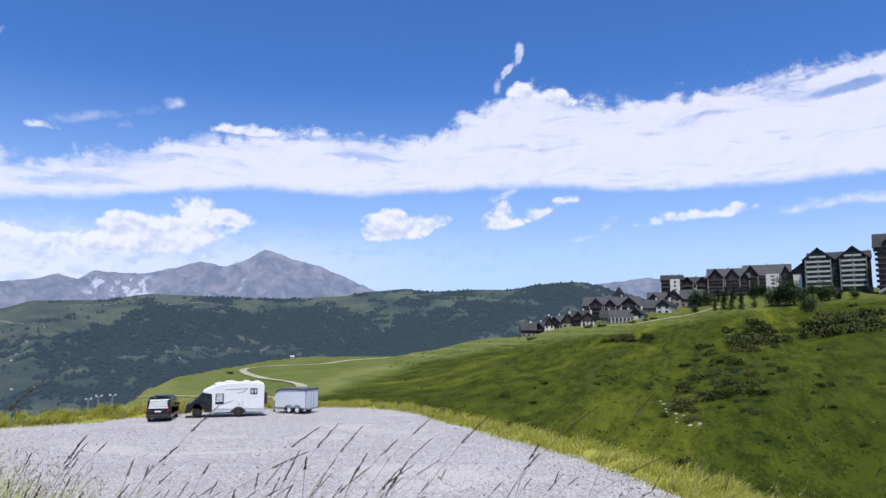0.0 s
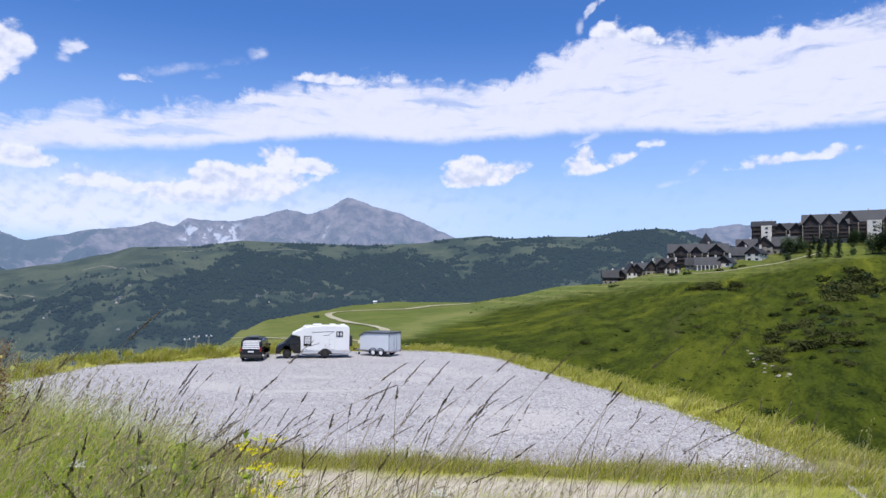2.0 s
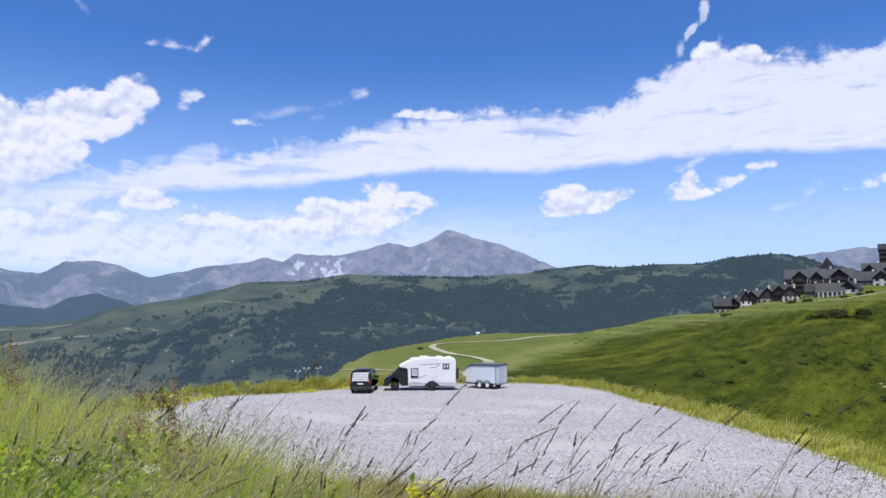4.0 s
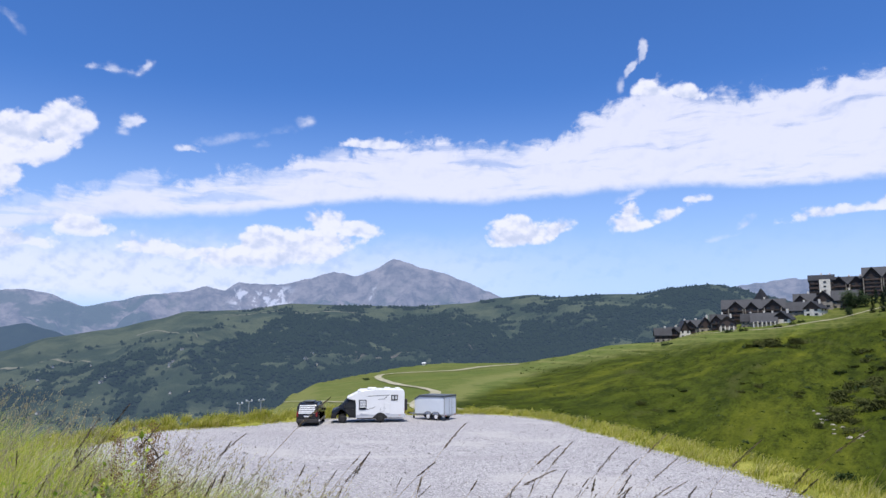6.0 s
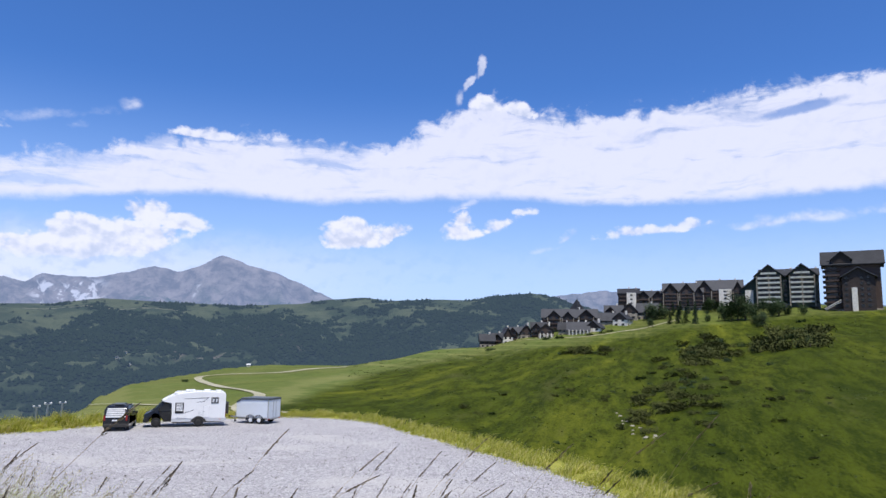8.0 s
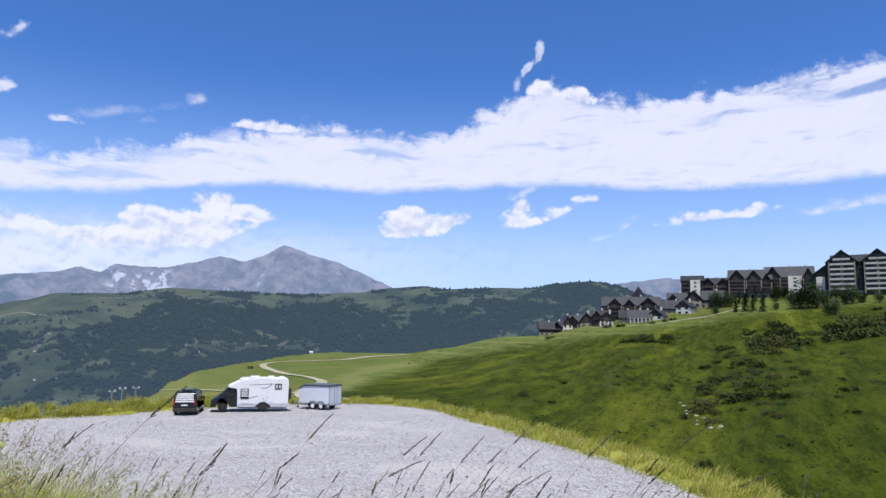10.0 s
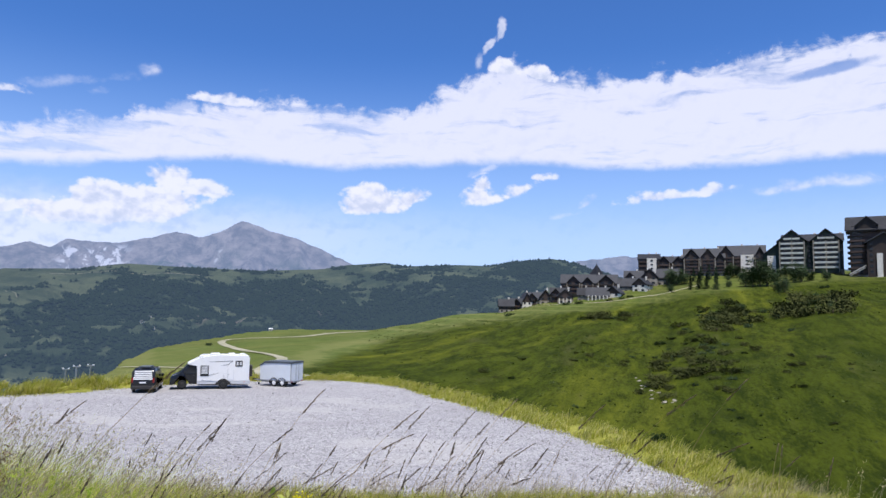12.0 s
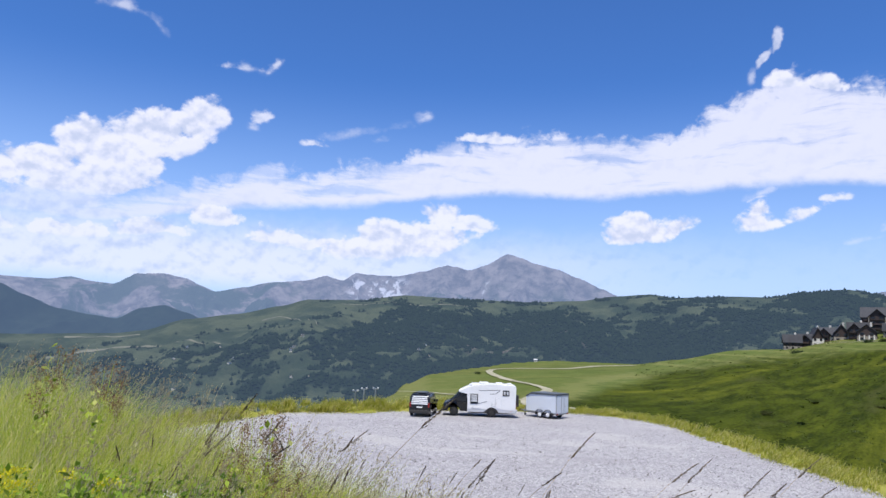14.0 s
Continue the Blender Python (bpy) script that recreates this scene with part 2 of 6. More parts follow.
def ground_build(N, b):
    co = N.add("ShaderNodeTexCoord").outputs["Object"]
    turned = N.add("ShaderNodeVectorRotate", {"Vector": co, "Angle": radians(18.0)}).outputs[0]
    down = N.vmath("MULTIPLY", turned, (1.0, 0.20, 1.0))
    # swards run down the slope, a little aslant
    slant = N.add("ShaderNodeVectorRotate", {"Vector": co, "Angle": radians(24.0)}).outputs[0]
    sward = N.vmath("MULTIPLY", slant, (1.0, 0.09, 0.6))
    fine = N.noise(N.vmath("MULTIPLY", turned, (1.0, 0.3, 1.0)), 2.0, 8.0, 0.72).outputs[0]
    mid = N.noise(down, 0.30, 9.0, 0.70, 0.1).outputs[0]
    big = N.noise(sward, 0.050, 7.0, 0.62, 0.3).outputs[0]
    vast = N.noise(sward, 0.016, 4.0, 0.5, 0.2).outputs[0]
    k = N.math("ADD", N.math("MULTIPLY", mid, 0.55), N.math("MULTIPLY", fine, 0.45))
    green = N.mix(N.remap(k, 0.40, 0.60), (0.016, 0.025, 0.0022), (0.056, 0.072, 0.006))
    green = N.mix(N.remap(N.math("ADD", N.math("MULTIPLY", big, 0.7), N.math("MULTIPLY", k, 0.3)), 0.49, 0.64, 0.0, 0.75), green, (0.112, 0.124, 0.012))
    green = N.mix(N.remap(vast, 0.46, 0.34, 0.0, 0.45), green, (0.024, 0.038, 0.003))
    yellow = N.math("MULTIPLY", N.remap(big, 0.60, 0.70), N.remap(mid, 0.46, 0.60))
    green = N.mix(N.math("MULTIPLY", yellow, 0.6), green, (0.20, 0.20, 0.018))
    heath = N.math("MULTIPLY", N.remap(N.noise(down, 0.075, 8.0, 0.72).outputs[0], 0.56, 0.64), N.remap(fine, 0.35, 0.55, 0.3, 1.0))
    green = N.mix(N.math("MULTIPLY", heath, 0.5), green, (0.050, 0.046, 0.020))
    dry = N.mix(N.remap(k, 0.36, 0.64), (0.060, 0.082, 0.018), (0.150, 0.160, 0.048))
    dry = N.mix(N.remap(big, 0.42, 0.6, 0.0, 0.6), dry, (0.082, 0.118, 0.026))
    # faint terraces trodden by cattle
    z = N.add("ShaderNodeSeparateXYZ", {0: co}).outputs[2]
    tread = N.math("SINE", N.math("ADD", N.math("MULTIPLY", z, 2.6), N.math("MULTIPLY", mid, 5.0)))
    dry = N.mix(N.math("MULTIPLY", N.remap(tread, 0.55, 0.95), 0.45), dry, (0.20, 0.20, 0.075))
    col = N.mix(attr(N, "dry"), green, dry)
    turf = N.mix(N.remap(k, 0.38, 0.62), (0.16, 0.18, 0.028), (0.33, 0.32, 0.075))
    col = N.mix(attr(N, "near"), col, turf)
    sand = N.mix(N.remap(fine, 0.35, 0.65), (0.34, 0.30, 0.24), (0.50, 0.45, 0.37))
    col = N.mix(attr(N, "sand"), col, sand)
    N.put(b.inputs["Base Color"], col)
    h = N.math("ADD", N.math("MULTIPLY", mid, 0.8), N.math("MULTIPLY", fine, 0.35))
    relief(N, b, h, 0.8, 0.6)


def gravel_build(N, b):
    co = N.add("ShaderNodeTexCoord").outputs["Object"]
    v = N.add("ShaderNodeTexVoronoi", {"Vector": co, "Scale": 17.0}).outputs
    lump = N.noise(co, 5.5, 6.0, 0.75).outputs[0]
    fine = N.noise(co, 60.0, 5.0, 0.7).outputs[0]
    mid = N.noise(co, 1.6, 7.0, 0.7).outputs[0]
    big = N.noise(N.vmath("MULTIPLY", co, (0.5, 1.0, 1.0)), 0.16, 6.0, 0.6, 0.8).outputs[0]
    patch = N.noise(N.vmath("MULTIPLY", co, (1.0, 0.45, 1.0)), 3.6, 7.0, 0.8).outputs[0]
    stone = N.mix(N.add("ShaderNodeSeparateColor", {0: v[1]}).outputs[0], (0.12, 0.115, 0.12), (0.57, 0.555, 0.56))
    col = N.mix(N.remap(mid, 0.35, 0.65, 0.0, 0.4), stone, (0.30, 0.29, 0.30))
    col = N.mix(N.remap(patch, 0.52, 0.66, 0.0, 0.6), col, (0.45, 0.435, 0.435))
    col = N.mix(N.remap(patch, 0.49, 0.36, 0.0, 0.75), col, (0.20, 0.188, 0.20))
    col = N.mix(N.remap(big, 0.5, 0.68, 0.0, 0.45), col, (0.27, 0.255, 0.265))
    col = N.mix(N.remap(big, 0.46, 0.34, 0.0, 0.5), col, (0.45, 0.43, 0.415))
    col = N.mix(N.remap(fine, 0.55, 0.75, 0.0, 0.5), col, (0.53, 0.515, 0.51))
    N.put(b.inputs["Base Color"], col)
    relief(N, b, N.math("ADD", v[0], N.math("MULTIPLY", lump, 2.0)), 0.6, 0.045)


def distance(haze_glow, amount, build_colour):
    """A far surface: its own colour, plus an even bluish emission that imitates air haze."""
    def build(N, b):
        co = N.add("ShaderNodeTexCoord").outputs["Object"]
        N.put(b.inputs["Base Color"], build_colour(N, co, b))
        b.inputs["Emission Color"].default_value = (*haze_glow, 1.0)
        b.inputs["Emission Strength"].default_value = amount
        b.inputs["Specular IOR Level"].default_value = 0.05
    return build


def hills_colour(N, co, b):
    f = N.noise(co, 0.035, 8.0, 0.72).outputs[0]
    g = N.noise(co, 0.006, 6.0, 0.6).outputs[0]
    wood = N.mix(N.remap(f, 0.35, 0.65), (0.004, 0.009, 0.006), (0.018, 0.028, 0.016))
    mead = N.mix(N.remap(g, 0.40, 0.62), (0.030, 0.042, 0.022), (0.066, 0.078, 0.042))
    mead = N.mix(N.remap(f, 0.5, 0.7, 0.0, 0.6), mead, (0.030, 0.046, 0.020))
    col = N.mix(attr(N, "wood"), mead, wood)
    col = N.mix(N.math("MULTIPLY", attr(N, "bare"), N.remap(f, 0.42, 0.56, 0.0, 0.7)), col, (0.22, 0.18, 0.15))
    relief(N, b, f, 0.9, 14.0)
    return col


def rock_colour(N, co, b):
    f = N.noise(co, 0.012, 8.0, 0.66).outputs[0]
    g = N.noise(co, 0.0035, 6.0, 0.65, 0.5).outputs[0]
    ridge = N.add("ShaderNodeTexNoise", {"Vector": N.vmath("MULTIPLY", co, (1.0, 1.0, 0.45)), "Scale": 0.0065, "Detail": 8.0, "Roughness": 0.6})
    ridge.noise_type = "RIDGED_MULTIFRACTAL"
    ribs = ridge.outputs[0]
    rock = N.mix(N.remap(f, 0.35, 0.65), (0.045, 0.040, 0.042), (0.125, 0.108, 0.104))
    rock = N.mix(N.remap(ribs, 0.5, 1.3, 0.0, 0.55), rock, (0.17, 0.150, 0.145))
    col = N.mix(N.remap(g, 0.46, 0.56), rock, (0.020, 0.028, 0.018))
    col = N.mix(attr(N, "bare"), col, rock)
    patch = N.noise(N.vmath("MULTIPLY", co, (1.0, 1.0, 0.7)), 0.017, 6.0, 0.6, 0.6).outputs[0]
    snow = N.math("MULTIPLY", attr(N, "snow"), N.remap(patch, 0.50, 0.58))
    col = N.mix(N.math("MULTIPLY", snow, 0.6), col, (0.44, 0.45, 0.50))
    relief(N, b, N.math("ADD", ribs, N.math("MULTIPLY", f, 0.6)), 0.75, 42.0)
    return col


M = {}
M["ground"] = material("meadow", ground_build, 0.98, spec=0.05)
M["gravel"] = material("gravel", gravel_build, 0.9, spec=0.3)
# far materials: haze is put into each surface as bluish emission
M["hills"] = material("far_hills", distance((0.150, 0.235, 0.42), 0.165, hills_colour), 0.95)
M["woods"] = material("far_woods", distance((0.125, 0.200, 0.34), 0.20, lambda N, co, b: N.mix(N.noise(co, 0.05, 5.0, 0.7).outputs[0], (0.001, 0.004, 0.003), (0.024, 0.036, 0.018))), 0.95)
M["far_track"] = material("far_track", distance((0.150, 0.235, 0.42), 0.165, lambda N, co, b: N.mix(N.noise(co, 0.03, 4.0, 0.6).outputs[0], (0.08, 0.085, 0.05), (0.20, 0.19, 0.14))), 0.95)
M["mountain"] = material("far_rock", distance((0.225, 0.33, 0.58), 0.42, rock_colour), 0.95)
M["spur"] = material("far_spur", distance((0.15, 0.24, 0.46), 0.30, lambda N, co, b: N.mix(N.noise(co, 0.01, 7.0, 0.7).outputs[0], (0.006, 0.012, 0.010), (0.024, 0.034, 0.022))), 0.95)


def paint(name, c, rough=0.35, metal=0.0, dirt=0.25):
    def build(N, b):
        co = N.add("ShaderNodeTexCoord").outputs["Object"]
        g = N.noise(co, 1.7, 6.0, 0.65).outputs[0]
        f = N.noise(co, 14.0, 4.0, 0.6).outputs[0]
        col = N.mix(N.remap(g, 0.45, 0.8, 0.0, dirt), c, tuple(v * 0.72 for v in c))
        N.put(b.inputs["Base Color"], col)
        N.put(b.inputs["Roughness"], N.remap(f, 0.3, 0.7, rough * 0.8, min(1.0, rough * 1.3)))
    return material(name, build, rough, metal)


def glass_build(N, b):
    b.inputs["Base Color"].default_value = (0.03, 0.035, 0.04, 1)
    b.inputs["Transmission Weight"].default_value = 0.25
    b.inputs["IOR"].default_value = 1.5


def boards(c1, c2, scale=7.0):
    def build(N, b):
        co = N.add("ShaderNodeTexCoord").outputs["Object"]
        w = N.add("ShaderNodeTexWave", {"Vector": co, "Scale": scale * 0.16, "Distortion": 0.4}).outputs[1]
        f = N.noise(N.vmath("MULTIPLY", co, (1.0, 1.0, 0.15)), scale, 6.0, 0.7).outputs[0]
        r = N.add("ShaderNodeObjectInfo").outputs["Random"]
        k = N.math("ADD", N.math("MULTIPLY", f, 0.7), N.math("MULTIPLY", r, 0.3))
        N.put(b.inputs["Base Color"], N.mix(N.remap(k, 0.25, 0.7), c1, c2))
        relief(N, b, N.math("ADD", w, f), 0.4, 0.05)
    return build


def slates_build(N, b):
    co = N.add("ShaderNodeTexCoord").outputs["Object"]
    br = N.add("ShaderNodeTexNoise", {"Vector": N.vmath("MULTIPLY", co, (1.0, 1.0, 4.0)), "Scale": 2.4, "Detail": 6.0, "Roughness": 0.75}).outputs[0]
    g = N.noise(co, 0.25, 4.0, 0.6).outputs[0]
    r = N.add("ShaderNodeObjectInfo").outputs["Random"]
    k = N.math("ADD", N.math("MULTIPLY", br, 0.5), N.math("ADD", N.math("MULTIPLY", g, 0.3), N.math("MULTIPLY", r, 0.25)))
    N.put(b.inputs["Base Color"], N.mix(N.remap(k, 0.35, 0.7), (0.017, 0.018, 0.022), (0.056, 0.058, 0.066)))
    relief(N, b, br, 0.5, 0.06)


M["white"] = paint("white_paint", (0.80, 0.80, 0.79), 0.28)
M["trailer"] = paint("trailer_grey", (0.66, 0.70, 0.74), 0.4)
M["pale"] = paint("pale_plastic", (0.55, 0.56, 0.57), 0.5)
M["black"] = paint("black_paint", (0.012, 0.013, 0.015), 0.2)
M["van"] = paint("dark_grey_paint", (0.020, 0.021, 0.024), 0.22, 0.3)
M["grey"] = paint("dark_grey_sheet", (0.075, 0.085, 0.095), 0.5)
M["steel"] = paint("galvanised_steel", (0.42, 0.43, 0.44), 0.4, 0.9)
M["rubber"] = paint("rubber", (0.014, 0.014, 0.014), 0.85)
M["alloy"] = paint("alloy", (0.50, 0.50, 0.52), 0.3, 0.8)
M["red"] = paint("red_lens", (0.25, 0.012, 0.010), 0.15)
M["orange"] = paint("orange_paint", (0.75, 0.16, 0.03), 0.4)
M["glass"] = material("dark_glass", glass_build, 0.12, spec=0.25)
M["render"] = material("white_render", speckled((0.56, 0.52, 0.45), (0.80, 0.75, 0.67), 1.2, 0.3, 0.02, 0.3), 0.9)
M["stone"] = material("pale_stone", speckled((0.19, 0.16, 0.13), (0.42, 0.37, 0.30), 1.8, 0.6, 0.05, 0.3), 0.9)
M["wood"] = material("dark_stained_boards", boards((0.016, 0.011, 0.009), (0.078, 0.050, 0.040)), 0.75)
M["slate"] = material("slate_roof", slates_build, 0.7, spec=0.25)
M["bronze"] = material("dark_frame", speckled((0.018, 0.017, 0.016), (0.034, 0.03, 0.027), 6.0), 0.6)
M["greenwood"] = material("dark_green_boards", boards((0.012, 0.022, 0.018), (0.035, 0.052, 0.040)), 0.75)
M["rail"] = material("pale_balcony_boards", speckled((0.34, 0.36, 0.33), (0.58, 0.60, 0.55), 2.0, 0.2, 0.02, 0.3), 0.8)
M["track"] = material("pale_dirt_track", speckled((0.24, 0.23, 0.14), (0.40, 0.37, 0.27), 0.8, 0.4, 0.05, 0.3), 0.95)

# ---- the land ----
EYE = 6.4
# azimuth from the view's axis, radius of the gravel's far edge
LOT = [(-180, 9), (-100, 10), (-70, 16), (-55, 26), (-45, 40), (-37, 51), (-31, 58.5), (-27, 59), (-22.3, 62), (-16, 65.5), (-9.8, 66.5), (-6.3, 65.8), (-2.8, 61.4), (0.7, 52.6), (5.1, 44.6),
       (9.4, 39.4), (13.6, 34.3), (17.5, 30.2), (20, 27.8), (25, 23.5), (32, 19), (50, 13), (90, 9), (180, 9)]
# azimuth, foot of the slope beyond (radius, height), crest (radius, elevation in degrees), level ground behind the crest
SLOPE = [(-180, 60, 2, 300, 2.0, 60), (-120, 60, 0, 200, -3, 10), (-60, 75, -8, 90, -9, 0), (-30, 78, -4, 98, -6.2, 0), (-26.5, 80, -3.6, 104, -5.1, 0), (-24.6, 82, -3.4, 110, -4.8, 0), (-23.2, 85, -3.2, 116, -4.45, 0), (-22.1, 86, -3.0, 150, -3.52, 0),
         (-19.8, 90, -2.8, 190, -2.63, 0), (-16.6, 92, -2.6, 230, -2.13, 4), (-13.3, 95, -2.8, 270, -1.57, 6), (-10.3, 95, -3.2, 300, -1.32, 10), (-4.2, 95, -5, 330, -1.38, 20), (-1.1, 90, -7, 350, -0.9, 30),
         (2.9, 85, -9, 380, 0.02, 40), (6.1, 80, -11, 398, 0.2, 18), (9.6, 75, -13, 396, 0.82, 28), (13, 71, -14, 386, 0.93, 52), (15.6, 68, -15, 382, 0.95, 68), (18, 64, -16, 385, 1.2, 90), (22, 60, -16, 390, 2.05, 90), (25.5, 57, -16, 392, 2.25, 90),
         (27.3, 55, -16, 394, 2.42, 100), (30, 53, -16, 400, 2.75, 100), (33, 50, -16, 410, 2.95, 100), (60, 40, -10, 450, 5, 100), (120, 40, 0, 300, 4, 80), (180, 60, 2, 300, 2, 60)]
RISE = [(-180, 0), (2, 0), (6, 0.02), (8, 0.05), (11, 0.12), (13.3, 0.15), (16.5, 0.23), (19.6, 0.207), (22, 0.18), (25, 0.165), (29, 0.145), (33, 0.08), (60, 0.05), (180, 0)]
# lower edge of the paler pasture along the crest: azimuth, elevation
PASTURE = [(-180, -9), (-14, -5.4), (-8.8, -4.1), (-4.5, -2.7), (-0.2, -1.45), (5.9, -0.45), (12.5, 0.45), (17, 0.95), (22, 1.85), (30, 2.7), (60, 5), (180, 5)]
BANK = [(-180, 14, 0.02), (-70, 14, 0.05), (-50, 12, 0.05), (-43, 10, 0.03), (-36, 8, 0.01), (-27, 6, 0.0), (-20, 4.6, 0.0), (20, 4.6, 0.0), (35, 5.0, 0.0), (60, 8, 0.0), (180, 14, 0.02)]
VALLEY = -250.0


def hills(x, y, size, seed=0.0):
    return noise.fractal(Vector((x / size, y / size, seed)), 1.0, 2.0, 4)


def step(a, b, v):
    u = min(max((v - a) / (b - a), 0.0), 1.0)
    return u * u * (3 - 2 * u)


def polar(az, d):
    return d * math.sin(radians(az)), d * math.cos(radians(az))


class Ray:
    """The land along one azimuth."""

    def __init__(self, az):
        self.az, self.lot = az, interp(LOT, az) * 1.067
        self.df, self.zf, self.dc, self.ec, self.flat = [interp(SLOPE, az, k) for k in range(1, 6)]
        self.bd, self.ba = interp(BANK, az, 1), interp(BANK, az, 2)
        self.rise = interp(RISE, az)
        self.zc = EYE + self.dc * math.tan(radians(self.ec))

    def height(self, d):
        x, y = polar(self.az, d)
        shelf = 4.75 + self.ba * min(d, self.bd) - max(0.0, d - self.bd) * 0.62
        if d < self.bd + 12 and shelf > 0.05:
            return max(shelf + 0.10 * hills(x, y, 2.5, 3.0) * min(1, shelf), 0.0)
        edge = self.lot + 2.4 + 3.4 * step(-8, 4, self.az) + 0.8 * hills(x, y, 6, 9.0)
        if d < edge:
            return -0.02 + (0.12 + 0.35 * step(-14, -22, self.az)) * step(self.lot + 0.1, self.lot + 1.6, d) * (1 + 0.8 * hills(x, y, 1.5, 1.0))
        df = max(self.df, edge + 8)
        if d < df:
            u = (d - edge) / (df - edge)
            return 0.1 + (self.zf - 0.1) * (u * u * (3 - 2 * u) * 0.4 + 0.6 * u)
        if d < self.dc:
            u = (d - df) / max(self.dc - df, 1.0)
            bump = math.sin(math.pi * min(u * 1.02, 1.0)) ** 0.7
            rough = step(-6, 8, self.az)
            z = self.zf + (self.zc - self.zf) * (u * (1 - 0.18 * rough) + 0.18 * rough * u * u)
            # ribs and gullies that run aslant down the slope
            across = self.az - 0.026 * d
            rib = noise.ridged_multi_fractal(Vector((across / 7.5, d / 420.0, 17.0)), 1.0, 2.1, 3, 0.9, 2.0) - 1.0
            return z + bump * (0.3 + 0.5 * rough) * hills(x, y * 0.4, 30, 5.0) + 2.0 * rough * bump * rib + 0.22 * (0.3 + rough) * hills(x, y * 0.4, 7, 7.0)
        if d < self.dc + self.flat:
            return self.zc + (d - self.dc) * self.rise
        z = self.zc + self.flat * self.rise
        return max(z - (d - self.dc - self.flat) * (0.42 + 0.05 * hills(x, y, 60, 2.0)), VALLEY + 6 * hills(x, y, 150, 4.0))


def land_z(x, y):
    return Ray(math.degrees(math.atan2(x, y))).height(math.hypot(x, y))


def grid_mesh(name, verts, nu, nv, wrap, attrs, mat):
    """A sheet of nu x nv points, with named values at the points."""
    me = bpy.data.meshes.new(name)
    faces = []
    for i in range(nu if wrap else nu - 1):
        k = (i + 1) % nu
        faces += [(i * nv + j, i * nv + j + 1, k * nv + j + 1, k * nv + j) for j in range(nv - 1)]
    me.from_pydata(verts, [], faces)
    for key, values in attrs.items():
        me.attributes.new(key, "FLOAT", "POINT").data.foreach_set("value", np.array(values, dtype=np.float32))
    me.polygons.foreach_set("use_smooth", [True] * len(faces))
    me.materials.append(mat)
    me.update()
    return me


def make_ground():
    azs = [-180 + 4 * i for i in range(30)] + [-60 + 0.3 * i for i in range(340)] + [42 + 3 * i for i in range(46)]
    ds = [0.002, 0.1, 0.25] + [0.4 * (1.043 ** i) for i in range(160)]
    ds += list(np.geomspace(ds[-1] * 1.02, 620, 70)) + list(np.geomspace(680, 4900, 16))
    verts, dry, near, sand = [], [], [], []
    for az in azs:
        r = Ray(az)
        for d in ds:
            x, y = polar(az, d)
            verts.append((x, y, r.height(d)))
            w = hills(x, y, 30, 11.0)
            above = math.degrees(math.atan2(verts[-1][2] - EYE, d)) - interp(PASTURE, az)
            dry.append(step(-0.30, 0.40, above + 0.28 * w + 0.25 * hills(x, y, 8, 12.0)) * (1 - 0.35 * step(6, 20, az)) if d < r.dc + r.flat else 0.6)
            near.append(step(r.lot + 10, r.lot + 5 + 2 * w, d))
            sand.append(step(19.6, 20.2, y) * step(24.5, 24.0, y + 0.3 * w) * step(-13, -11.5, x) * step(9, 4, x))
    ob = new("ground", grid_mesh("ground", verts, len(azs), len(ds), True, {"dry": dry, "near": near, "sand": sand}, M["ground"]))
    tagged(ob, "rolling green mountain meadow with steep slopes and rough grass", "ground", kind="structure")


make_ground()


def make_lot():
    """The gravel parking place, a slightly ragged sheet just above the ground."""
    azs = [-62 + 0.12 * i for i in range(830)]
    verts, faces, nv = [], [], 60
    for az in azs:
        r = Ray(az)
        far = r.lot + 0.5 * hills(az * 0.9, 3, 1.0) + 0.5 * hills(az * 4, 8, 1.0) + 0.45 * hills(az * 13, 5, 1.0)
        x0, y0 = polar(az, 1.0)
        start = min((26.2 + 0.35 * hills(az * 1.3, 1, 1.0)) / max(y0, 0.2), far - 0.4)
        for j in range(nv):
            d = start + (far - start) * j / (nv - 1)
            x, y = polar(az, d)
            verts.append((x, y, 0.035 + 0.02 * hills(x, y, 3.0, 6.0) - (0.05 if j in (0, nv - 1) else 0)))
    ob = new("parking_lot", grid_mesh("parking_lot", verts, len(azs), nv, False, {}, M["gravel"]))
    tagged(ob, "pale grey gravel parking place with ragged grassy edges", "parking lot", kind="structure")


make_lot()

